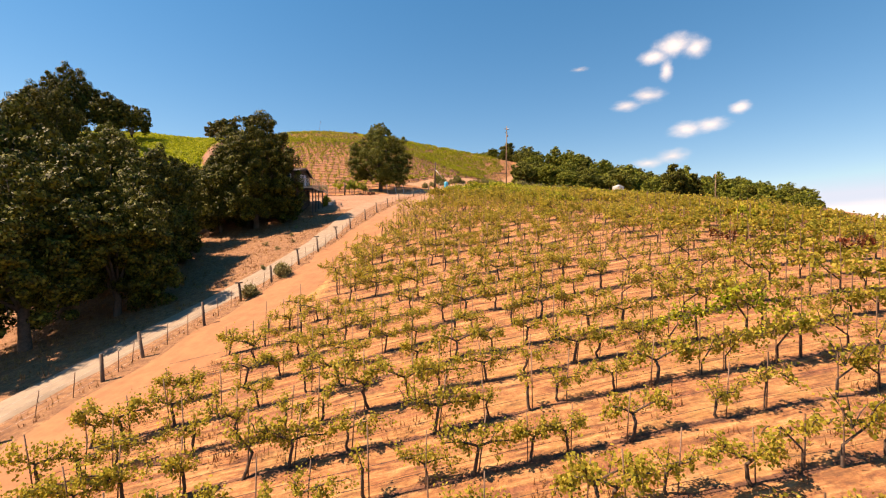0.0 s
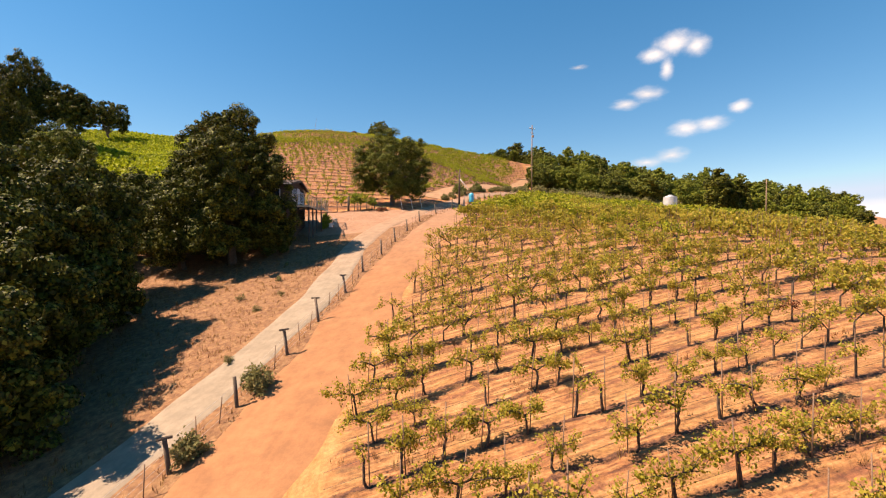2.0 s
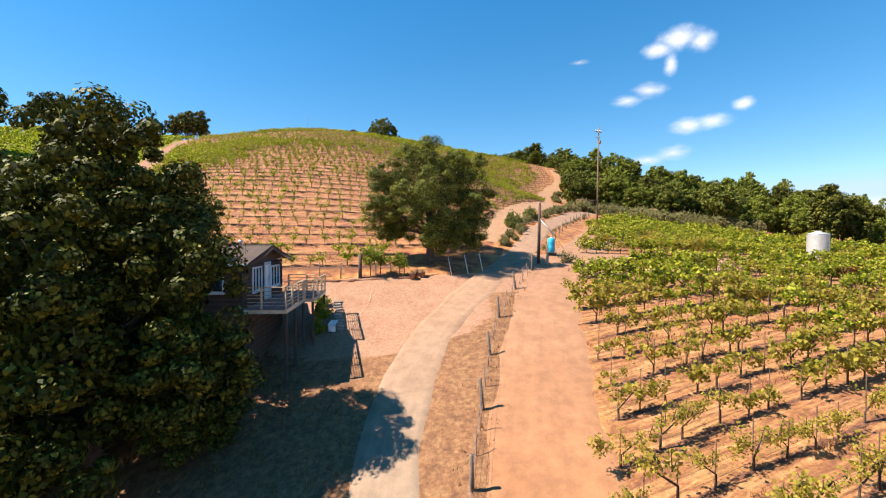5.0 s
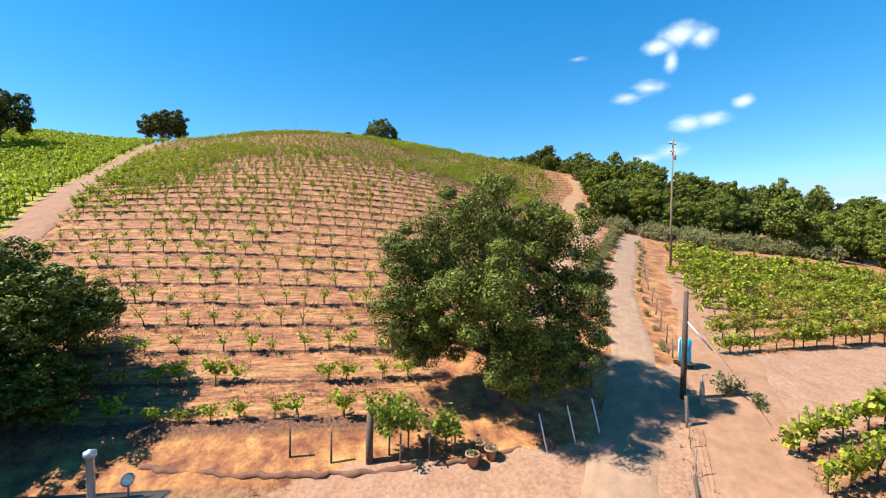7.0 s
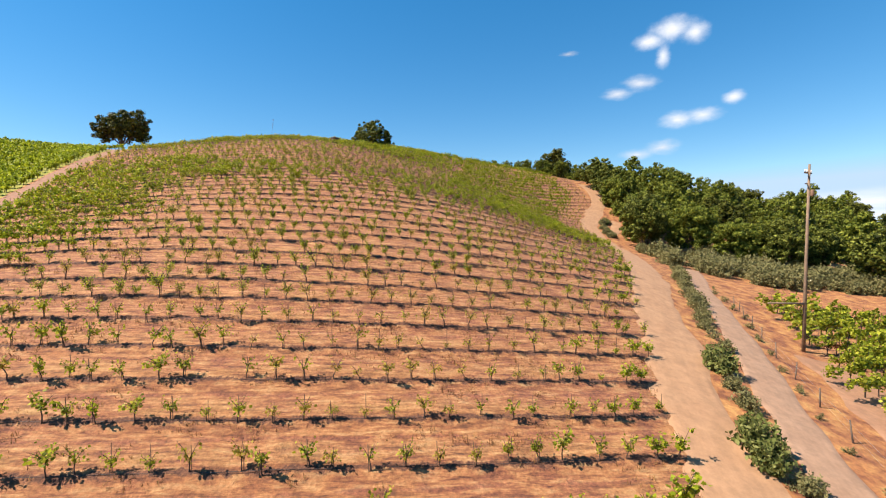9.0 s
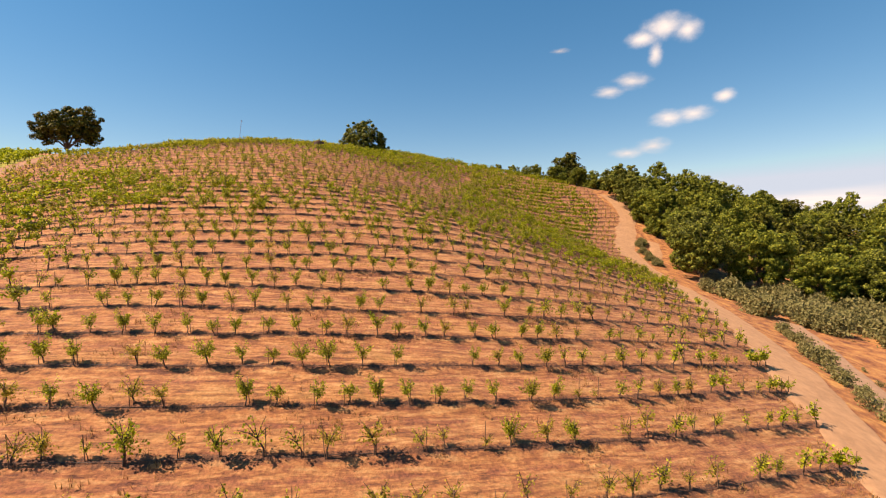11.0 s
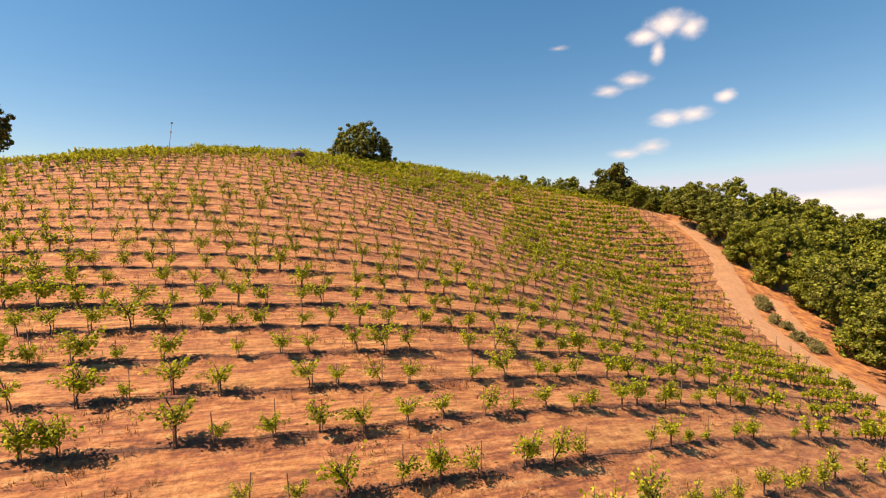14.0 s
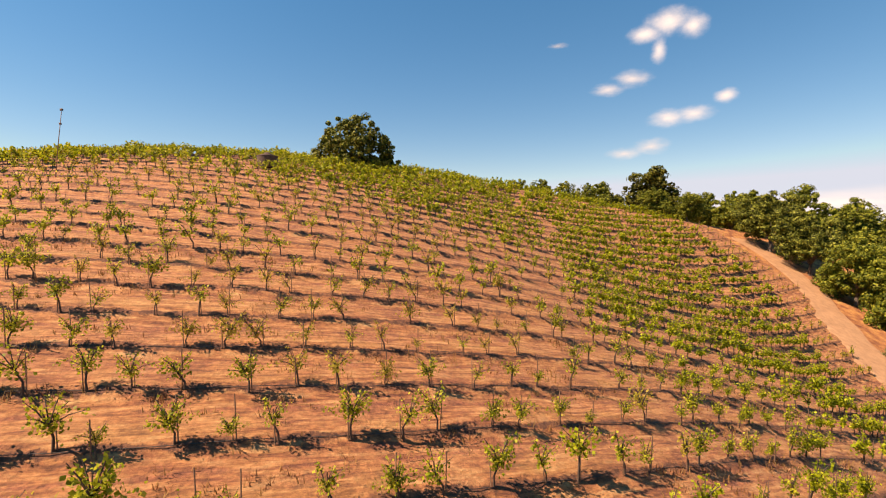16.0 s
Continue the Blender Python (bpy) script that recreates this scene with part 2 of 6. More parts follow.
ROAD = [(-23, 6), (-21, 14), (-18.9, 22), (-17.3, 28), (-15.6, 34), (-14.2, 40), (-13.5, 44.6), (-13.2, 49), (-13.0, 54), (-12.7, 60), (-11.6, 65), (-9.2, 70),
        (-6, 75.5), (-3.3, 80), (0.2, 88.8), (2, 94), (5, 100.5), (9.5, 109), (13, 116), (19, 128.7), (24, 137), (29, 146)]
FENCE = [(-18.2, 14), (-17, 19), (-15.9, 22.8), (-14.6, 28.7), (-13.3, 33.6), (-12.8, 37), (-12.1, 41.4), (-11.2, 45.4), (-10.7, 49.9), (-9.9, 54.2), (-9.0, 58.5), (-8.0, 63.2), (-6.7, 67.6), (-4.9, 72), (-2.4, 77)]
TRACK = [(-15, 10), (-14, 17), (-13, 22), (-11.2, 28), (-10.6, 33), (-10, 37), (-9.3, 41.5), (-8.6, 46), (-7.6, 52), (-6.6, 57), (-5.2, 63), (-3.5, 69), (0, 77), (4, 84), (9, 93), (13.5, 102), (17, 110)]
HILL_TRACK = [(-7, 86), (-4.2, 91.5), (-3.2, 94.5), (-2, 98.5), (0.2, 103), (4, 112), (8, 121), (13, 131), (18, 144), (21, 155), (22.8, 168), (25.0, 180), (30.6, 190), (36, 199), (38.5, 207), (38, 216)]
LEFT_TRACK = [(-50, 92), (-54, 101), (-61, 113), (-70, 130), (-78.5, 147), (-84, 160), (-89, 173.5), (-93, 186), (-99, 200)]

# ---- materials ----
BARK = mat("oak_bark", (0.13, 0.10, 0.08), (0.05, 0.04, 0.03), 5, 40, 0.95, 0.6)
VINE_BARK = mat("vine_bark", (0.10, 0.065, 0.045), (0.035, 0.022, 0.016), 9, 70, 0.95, 0.5)
# oak foliage twice, light painted in: darker for shaded crowns, brighter for sunlit
OAK_LEAF = leaf_mat("oak_leaf", [(0.00965, 0.0122, 0.00288), (0.0359, 0.041, 0.00593), (0.0846, 0.0901, 0.0117), (0.184, 0.178, 0.0241)], 0.6, 0.06, 0.35, 0.12)
LIT_OAK_LEAF = leaf_mat("lit_oak_leaf", [(0.013, 0.019, 0.004), (0.052, 0.064, 0.009), (0.135, 0.15, 0.022), (0.27, 0.275, 0.05)], 0.6, 0.06, 0.35, 0.12)
BAY_LEAF = leaf_mat("bay_leaf", [(0.0234, 0.036, 0.0054), (0.0765, 0.101, 0.0126), (0.162, 0.178, 0.0216), (0.243, 0.248, 0.0324)], 0.6, 0.1, 0.35, 0.12)
BRUSH_LEAF = leaf_mat("brush_leaf", [(0.12, 0.115, 0.045), (0.21, 0.195, 0.08), (0.32, 0.27, 0.125)], 0.85, 0.35, 0.45, 0.05)
SAGE_LEAF = leaf_mat("sage_leaf", [(0.075, 0.09, 0.025), (0.15, 0.165, 0.045), (0.26, 0.25, 0.09)], 0.8, 0.3, 0.4, 0.05)
VINE_LEAF = leaf_mat("vine_leaf_autumn", [(0.117, 0.124, 0.0156), (0.249, 0.234, 0.0273), (0.389, 0.327, 0.0467), (0.467, 0.358, 0.0623), (0.374, 0.21, 0.0545)], 0.6, 0.5, 0.5)
VINE_GREEN = leaf_mat("vine_leaf_green", [(0.0708, 0.1, 0.00944), (0.201, 0.236, 0.0165), (0.389, 0.401, 0.033), (0.555, 0.496, 0.0708)], 0.55, 0.45, 0.4)
VINE_LUSH = leaf_mat("vine_leaf_lush", [(0.0943, 0.141, 0.00943), (0.227, 0.274, 0.0151), (0.377, 0.415, 0.0245), (0.49, 0.471, 0.0471)], 0.55, 0.45, 0.4)
VINE_RED = leaf_mat("vine_leaf_red", [(0.122, 0.0229, 0.0153), (0.214, 0.0612, 0.0229), (0.168, 0.122, 0.0229)], 0.5, 0.3)
LIME_LEAF = leaf_mat("young_leaf", [(0.117, 0.171, 0.018), (0.198, 0.252, 0.027), (0.288, 0.306, 0.045)], 0.5, 0.4)
STRAW = leaf_mat("dry_grass", [(0.119, 0.0425, 0.0204), (0.204, 0.085, 0.034), (0.289, 0.162, 0.0595), (0.34, 0.221, 0.0765)], 0.9, 0.25, 0.5)
STEEL = mat("rusty_steel", (0.24, 0.14, 0.085), (0.11, 0.06, 0.038), 20, 90, 0.75, 0.1, metal=0.1)
HOSE = mat("black_drip_hose", (0.05, 0.04, 0.035), (0.025, 0.02, 0.018), 6, 40, 0.7, 0.05)
GALV = mat("galvanised_steel", (0.62, 0.64, 0.66), (0.45, 0.47, 0.5), 6, 50, 0.42, 0.05, metal=0.7)


def way_mat(name, lower, upper):
    """Worn ground of a way: its colour turns slowly from the lower stretch to the upper one, with wheel marks and stones."""
    m = mat(name, lower[0], lower[1], 0.5, 16, 0.97, 0.35, spread=0.7)
    t = m.node_tree
    n, l = t.nodes, t.links
    low_ramp = [q for q in n if q.bl_idname == "ShaderNodeValToRGB"][0]
    up = n.new("ShaderNodeValToRGB")
    up.color_ramp.elements[0].position, up.color_ramp.elements[1].position = 0.3, 0.7
    up.color_ramp.elements[0].color, up.color_ramp.elements[1].color = (*upper[1], 1), (*upper[0], 1)
    l.new(low_ramp.inputs[0].links[0].from_socket, up.inputs[0])
    at = n.new("ShaderNodeAttribute")
    at.attribute_name = "upper"
    mx = n.new("ShaderNodeMix")
    mx.data_type = 'RGBA'
    l.new(at.outputs["Fac"], mx.inputs[0])
    l.new(low_ramp.outputs[0], mx.inputs[6])
    l.new(up.outputs[0], mx.inputs[7])
    # darker scuffs
    tc = n.new("ShaderNodeTexCoord")
    nz = n.new("ShaderNodeTexNoise")
    nz.inputs["Scale"].default_value = 1.3
    nz.inputs["Detail"].default_value = 7
    nz.inputs["Roughness"].default_value = 0.7
    l.new(tc.outputs["Object"], nz.inputs["Vector"])
    # tyre streaks drawn out along the way
    ac, al = n.new("ShaderNodeAttribute"), n.new("ShaderNodeAttribute")
    ac.attribute_name, al.attribute_name = "across", "along"
    cv = n.new("ShaderNodeCombineXYZ")
    for k, (a_, q) in enumerate(((ac, 7.0), (al, 0.16))):
        f_ = n.new("ShaderNodeMath")
        f_.operation = 'MULTIPLY'
        f_.inputs[1].default_value = q
        l.new(a_.outputs["Fac"], f_.inputs[0])
        l.new(f_.outputs[0], cv.inputs[k])
    st = n.new("ShaderNodeTexNoise")
    st.inputs["Scale"].default_value = 1.0
    st.inputs["Detail"].default_value = 4
    l.new(cv.outputs[0], st.inputs["Vector"])
    av = n.new("ShaderNodeMath")
    av.operation = 'MULTIPLY_ADD'
    l.new(nz.outputs["Fac"], av.inputs[0])
    av.inputs[1].default_value = 0.8
    hf = n.new("ShaderNodeMath")
    hf.operation = 'MULTIPLY'
    hf.inputs[1].default_value = 0.2
    l.new(st.outputs["Fac"], hf.inputs[0])
    l.new(hf.outputs[0], av.inputs[2])
    mr = n.new("ShaderNodeMapRange")
    mr.inputs[1].default_value, mr.inputs[2].default_value = 0.4, 0.6
    mr.inputs[3].default_value, mr.inputs[4].default_value = 0.58, 0.78
    l.new(av.outputs[0], mr.inputs[0])
    h = n.new("ShaderNodeHueSaturation")
    l.new(mr.outputs[0], h.inputs["Value"])
    l.new(mx.outputs[2], h.inputs["Color"])
    l.new(h.outputs[0], n["Principled BSDF"].inputs["Base Color"])
    return m


ROAD_MAT = way_mat("pale_gravel", ((0.38, 0.295, 0.21), (0.31, 0.23, 0.155)), ((0.44, 0.265, 0.162), (0.38, 0.212, 0.124)))
PINK_DIRT = way_mat("pink_orange_dirt", ((0.47, 0.245, 0.135), (0.38, 0.18, 0.095)), ((0.52, 0.29, 0.15), (0.44, 0.23, 0.115)))
TRACK_MAT = way_mat("orange_dirt", ((0.45, 0.20, 0.085), (0.36, 0.148, 0.06)), ((0.45, 0.235, 0.13), (0.36, 0.175, 0.09)))

FAR_DIRT = way_mat("brown_dirt", ((0.36, 0.18, 0.10), (0.29, 0.135, 0.07)), ((0.38, 0.19, 0.105), (0.30, 0.14, 0.075)))


def ground_material():
    """Iron-red soil with dry grass, straw litter and worn earth by area."""
    m = bpy.data.materials.new("red_soil")
    m.use_nodes = True
    t = m.node_tree
    n, l = t.nodes, t.links
    b = n["Principled BSDF"]
    b.inputs["Roughness"].default_value = 0.97
    tc = n.new("ShaderNodeTexCoord")

    def noise_(scale, detail=5, rough=0.6, stretch=None):
        q = n.new("ShaderNodeTexNoise")
        q.inputs["Scale"].default_value = scale
        q.inputs["Detail"].default_value = detail
        q.inputs["Roughness"].default_value = rough
        if stretch:
            mp = n.new("ShaderNodeMapping")
            mp.inputs["Scale"].default_value = stretch
            mp.inputs["Rotation"].default_value = (0, 0, radians(-8))
            l.new(tc.outputs["Object"], mp.inputs["Vector"])
            l.new(mp.outputs[0], q.inputs["Vector"])
        else:
            l.new(tc.outputs["Object"], q.inputs["Vector"])
        return q.outputs["Fac"]

    def ramp_(src, stops):
        q = n.new("ShaderNodeValToRGB")
        e = q.color_ramp.elements
        while len(e) < len(stops):
            e.new(0.5)
        for i, (p, c) in enumerate(stops):
            e[i].position = p
            e[i].color = (*c, 1)
        l.new(src, q.inputs[0])
        return q.outputs[0]

    def mix_(f, a, c):
        q = n.new("ShaderNodeMix")
        q.data_type = 'RGBA'
        l.new(f, q.inputs[0])
        l.new(a, q.inputs[6])
        l.new(c, q.inputs[7])
        return q.outputs[2]

    def attr_(name):
        q = n.new("ShaderNodeAttribute")
        q.attribute_name = name
        return q.outputs["Fac"]

    def soft_(a, src, lo, hi):
        """Area weight roughened by noise."""
        q = n.new("ShaderNodeMath")
        q.operation = 'MULTIPLY_ADD'
        l.new(src, q.inputs[0])
        q.inputs[1].default_value = 0.9
        q2 = n.new("ShaderNodeMath")
        q2.operation = 'SUBTRACT'
        l.new(a, q2.inputs[0])
        q2.inputs[1].default_value = 0.45
        l.new(q2.outputs[0], q.inputs[2])
        mr = n.new("ShaderNodeMapRange")
        mr.inputs[1].default_value, mr.inputs[2].default_value = lo, hi
        l.new(q.outputs[0], mr.inputs[0])
        return mr.outputs[0]

    big, mid, fine = noise_(0.12), noise_(0.9), noise_(6, 6, 0.72)
    clod = noise_(2.6, 5, 0.7)
    patch = noise_(0.28, 5, 0.62, (0.5, 1.4, 1))
    streak = noise_(0.55, 5, 0.65, (0.35, 2.6, 1))
    soil = ramp_(mid, [(0.34, (0.26, 0.11, 0.045)), (0.45, (0.42, 0.205, 0.078)), (0.54, (0.46, 0.225, 0.09)), (0.66, (0.53, 0.29, 0.125))])
    red = ramp_(mid, [(0.34, (0.165, 0.054, 0.028)), (0.45, (0.32, 0.125, 0.052)), (0.54, (0.42, 0.182, 0.07)), (0.66, (0.53, 0.275, 0.10))])
    straw = ramp_(clod, [(0.38, (0.30, 0.152, 0.058)), (0.62, (0.50, 0.295, 0.122))])
    field = ramp_(clod, [(0.36, (0.18, 0.083, 0.042)), (0.5, (0.27, 0.13, 0.062)), (0.64, (0.34, 0.185, 0.09))])
    yard = ramp_(mid, [(0.3, (0.335, 0.17, 0.10)), (0.7, (0.40, 0.23, 0.145))])
    c = mix_(soft_(attr_("hill"), big, 0.2, 0.8), soil, red)

    def math_(op, a, b_=0.0, c_=0.0):
        q = n.new("ShaderNodeMath")
        q.operation = op
        for k, w_ in enumerate((a, b_, c_)):
            if isinstance(w_, (int, float)):
                q.inputs[k].default_value = w_
            else:
                l.new(w_, q.inputs[k])
        return q.outputs[0]

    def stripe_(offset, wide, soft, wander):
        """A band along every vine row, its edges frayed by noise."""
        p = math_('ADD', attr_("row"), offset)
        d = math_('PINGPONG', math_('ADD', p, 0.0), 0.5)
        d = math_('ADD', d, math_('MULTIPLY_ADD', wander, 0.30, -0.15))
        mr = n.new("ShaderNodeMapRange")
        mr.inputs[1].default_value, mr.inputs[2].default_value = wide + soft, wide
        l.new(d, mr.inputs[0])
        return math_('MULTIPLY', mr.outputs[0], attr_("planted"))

    c = mix_(soft_(attr_("litter"), streak, 0.42, 0.58), c, straw)
    grassy = ramp_(fine, [(0.3, (0.30, 0.20, 0.05)), (0.7, (0.50, 0.36, 0.10))])
    c = mix_(math_('MULTIPLY', stripe_(0.80, 0.05, 0.12, streak), math_('MULTIPLY', patch, 0.65)), c, grassy)
    c = mix_(soft_(attr_("field"), mid, 0.3, 0.6), c, field)
    c = mix_(soft_(attr_("yard"), mid, 0.35, 0.6), c, yard)
    rust = ramp_(fine, [(0.38, (0.15, 0.05, 0.034)), (0.62, (0.32, 0.115, 0.066))])
    c = mix_(soft_(attr_("bare"), patch, 0.5, 0.62), c, rust)
    # fine furrows that follow the rows, darker where their relief is low
    sep = n.new("ShaderNodeSeparateXYZ")
    l.new(tc.outputs["Object"], sep.inputs[0])
    com = n.new("ShaderNodeCombineXYZ")
    l.new(math_('MULTIPLY', sep.outputs[0], 0.6), com.inputs[0])
    l.new(math_('MULTIPLY', attr_("row"), 8.5), com.inputs[1])
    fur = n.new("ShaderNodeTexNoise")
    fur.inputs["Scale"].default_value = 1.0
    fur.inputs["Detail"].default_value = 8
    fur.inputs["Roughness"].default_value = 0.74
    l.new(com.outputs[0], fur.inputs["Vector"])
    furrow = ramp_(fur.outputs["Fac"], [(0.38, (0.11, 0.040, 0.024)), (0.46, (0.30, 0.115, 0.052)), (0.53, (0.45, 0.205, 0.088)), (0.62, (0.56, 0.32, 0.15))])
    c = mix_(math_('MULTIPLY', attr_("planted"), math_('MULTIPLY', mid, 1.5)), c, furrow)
    # dark line under each row: vine shade painted in, with drip-line damp
    damp_shade = ramp_(fine, [(0.38, (0.10, 0.042, 0.026)), (0.62, (0.20, 0.085, 0.045))])
    c = mix_(stripe_(-0.01, 0.028, 0.03, clod), c, damp_shade)
    c = mix_(math_("MULTIPLY", stripe_(0.35, 0.0, 0.05, mid), 0.6), c, rust)
    sward = ramp_(clod, [(0.38, (0.14, 0.15, 0.02)), (0.5, (0.28, 0.27, 0.03)), (0.64, (0.42, 0.36, 0.06))])
    c = mix_(soft_(attr_("sward"), patch, 0.35, 0.6), c, sward)
    sp = n.new("ShaderNodeMapRange")
    sp.inputs[1].default_value, sp.inputs[2].default_value = 0.36, 0.64
    sp.inputs[3].default_value, sp.inputs[4].default_value = 0.57, 0.96
    l.new(fine, sp.inputs[0])
    h = n.new("ShaderNodeHueSaturation")
    h.inputs["Saturation"].default_value = 1.04
    l.new(sp.outputs[0], h.inputs["Value"])
    l.new(c, h.inputs["Color"])
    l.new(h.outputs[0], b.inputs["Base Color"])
    bp = n.new("ShaderNodeBump")
    l.new(math_('MULTIPLY_ADD', attr_("yard"), -0.42, 0.5), bp.inputs["Strength"])
    bp.inputs["Distance"].default_value = 0.12
    l.new(fine, bp.inputs["Height"])
    bp2 = n.new("ShaderNodeBump")
    bp2.inputs["Strength"].default_value = 0.35
    bp2.inputs["Distance"].default_value = 0.3
    l.new(mid, bp2.inputs["Height"])
    l.new(bp.outputs[0], bp2.inputs["Normal"])
    bp3 = n.new("ShaderNodeBump")
    bp3.inputs["Strength"].default_value = 0.5
    bp3.inputs["Distance"].default_value = 0.2
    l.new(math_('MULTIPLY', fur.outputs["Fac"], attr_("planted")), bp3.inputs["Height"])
    l.new(bp2.outputs[0], bp3.inputs["Normal"])
    l.new(bp3.outputs[0], b.inputs["Normal"])
    return m


# ---- vine rows in the plan ----
ROW_J = (0, 9, 16, 19, 23, 27, 33, 70)
ROW_Y = (77.2, 100.45, 118.2, 125.9, 135.55, 144.8, 158.3, 244.9)


def right_line(y0, x):
    """The row that starts at y0; the rows fan out a little up the slope."""
    return y0 + 7 * np.clip(0.13 + 0.0025 * y0, 0.1, 0.30) + np.clip(0.106 + 0.0044 * y0, 0.1, 0.30) * (x - 7)


def hill_line(y0, x):
    """Rows of the hill follow its contour: straight to the west, bent round to the east."""
    bend = np.interp(y0, (80, 95, 122, 137), (0.001, 0.003, 0.0078, 0.0068))
    start = np.interp(y0, (122, 137), (-33, -44))
    d = np.maximum(0, x - start)
    return y0 + bend * np.where(d < 29, d * d, 29 * (2 * d - 29)) - 0.002 * np.maximum(0, -48 - x) ** 2


def row_right(i, x):
    return right_line(0.7 + 2.05 * i, x)


def row_hill(j, x):
    return hill_line(np.interp(j, ROW_J, ROW_Y), x)


def row_start(line, x, y):
    """The start of the row that passes through x, y."""
    y0 = np.array(y, float)
    for _ in range(30):
        y0 = y0 - 0.7 * (line(y0, x) - y)
    return y0


LEFT_END = np.array([(-5, -15), (12, -13), (19, -12), (22, -10.2), (27, -8.3), (38, -7.4), (45, -6.6), (56, -4.2), (67, -2), (74, 0.3), (80, 3.2), (85, 5.2), (90, 7.3), (100, 11.6), (115, 19.5), (131, 28), (140, 34)])


def in_right(x, y):
    lower = (y - 0.3 * x < 74.6)
    upper = (y - 0.3 * x > 82.5) & (y < 132 - 0.25 * x)
    return (x > np.interp(y, LEFT_END[:, 0], LEFT_END[:, 1])) & (lower | upper) & (x < 74) & (np.hypot(x - 38.3, y - 93.9) > 3)


def in_hill(x, y):
    d = line_dist(x, y, HILL_TRACK)
    e = np.interp(y, [p[1] for p in HILL_TRACK[:-2]], [p[0] for p in HILL_TRACK[:-2]])
    f = np.interp(y, [p[1] for p in LEFT_TRACK], [p[0] for p in LEFT_TRACK])
    low = (x > -14) & (x < -5) & (y < 80.5) | (x < -37) & (y < 84) | (y < 76.5)
    e = np.where(y > 199, 36, e)
    return (x < e - 1.9) & (x > f + 2.6) & (d > 1.9) & (y < 232) & ~low & (np.hypot(x + 11, y - 79) > 4)


def in_left(x, y):
    f = np.interp(y, [p[1] for p in LEFT_TRACK], [p[0] for p in LEFT_TRACK])
    return (x < f - 2.6) & (x > -150) & (y > 72 + 0.1 * (-60 - x)) & (y < 205)


# ---- ground ----
def steps(lo, hi, near_lo, near_hi, fine, grow):
    a = list(np.arange(near_lo, near_hi + fine / 2, fine))
    s, q = fine, a[-1]
    while q < hi:
        s *= grow
        q += s
        a.append(min(q, hi))
    s, q = fine, a[0]
    while q > lo:
        s *= grow
        q -= s
        a.insert(0, max(q, lo))
    return np.array(a)


def build_ground():
    gx = steps(-4000, 4000, -110, 80, 0.8, 1.12)
    gy = steps(-4000, 4000, 2, 215, 0.43, 1.12)
    X, Y = np.meshgrid(gx, gy)
    Z = land(X, Y)
    near = (np.abs(X + 15) < 96) & (np.abs(Y - 108) < 108)
    d_track = np.minimum(line_dist(X, Y, TRACK), line_dist(X, Y, HILL_TRACK))
    hill = in_hill(X, Y).astype(float)
    right = in_right(X, Y).astype(float)
    # tilled berms under the vine rows
    Xn, Yn = np.clip(X, -110, 80), np.clip(Y, 0, 240)
    j = np.interp(row_start(hill_line, Xn, Yn), ROW_Y, ROW_J)
    i = (row_start(right_line, Xn, Yn) - 0.7) / 2.05
    tooth = (j + 0.12) % 1.0
    berm_h = np.where(tooth < 0.14, tooth / 0.14, (1 - tooth) / 0.86) * 0.26 - 0.13
    berm_r = np.cos(2 * np.pi * i) * 0.05
    Z = Z + np.where(near, hill * berm_h + right * berm_r, 0)
    rough = np.array([noise.noise((a * 0.45, b * 0.45, 3.0)) for a, b in zip(X[near], Y[near])])
    Z[near] += rough * 0.10
    Z[near] -= 0.05 * np.clip(1 - d_track[near] / 2.2, 0, 1) + rough * 0.08 * (d_track[near] < 2.2)
    me_v = np.stack([X, Y, Z], -1).reshape(-1, 3)
    nx, ny = len(gx), len(gy)
    k = np.arange(ny - 1)[:, None] * nx + np.arange(nx - 1)[None]
    f = np.stack([k, k + 1, k + nx + 1, k + nx], -1).reshape(-1, 4)
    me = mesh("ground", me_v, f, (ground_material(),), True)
    field = (X < np.interp(Y, [p[1] for p in TRACK], [p[0] for p in TRACK]) - 1.4) & (Y < 74 + 0.12 * np.minimum(0, X + 40)) & (X > -150)
    yard = (np.hypot((X + 15.5) / 8.5, (Y - 69.3) / 5.7) < 1) | (np.hypot((X + 6) / 7, (Y - 73.5) / 2.2) < 1) | (np.abs(Y - 0.3 * X - 78.5) < 3.7) & (X > -4) & (X < 45)
    litter = np.where(hill > 0, 0.38 + 0.22 * np.cos(2 * np.pi * (j - 0.35)), np.where(right > 0, 0.45 + 0.25 * np.cos(2 * np.pi * (i - 0.4)), 0.15))
    planted = np.maximum(hill, right)
    row = np.where((X < 6) & (Y > 76) | (Y > 135), j, i)
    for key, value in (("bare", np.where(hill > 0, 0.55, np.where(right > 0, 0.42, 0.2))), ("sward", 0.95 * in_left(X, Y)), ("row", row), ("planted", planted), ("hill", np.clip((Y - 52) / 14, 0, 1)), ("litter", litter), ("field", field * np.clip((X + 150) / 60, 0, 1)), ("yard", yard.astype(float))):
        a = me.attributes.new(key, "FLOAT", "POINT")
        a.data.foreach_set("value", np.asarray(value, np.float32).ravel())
    return tagged(new("ground", me), "dry orange-red vineyard soil with straw litter and bare hills", "ground", kind="structure")


ground = build_ground()


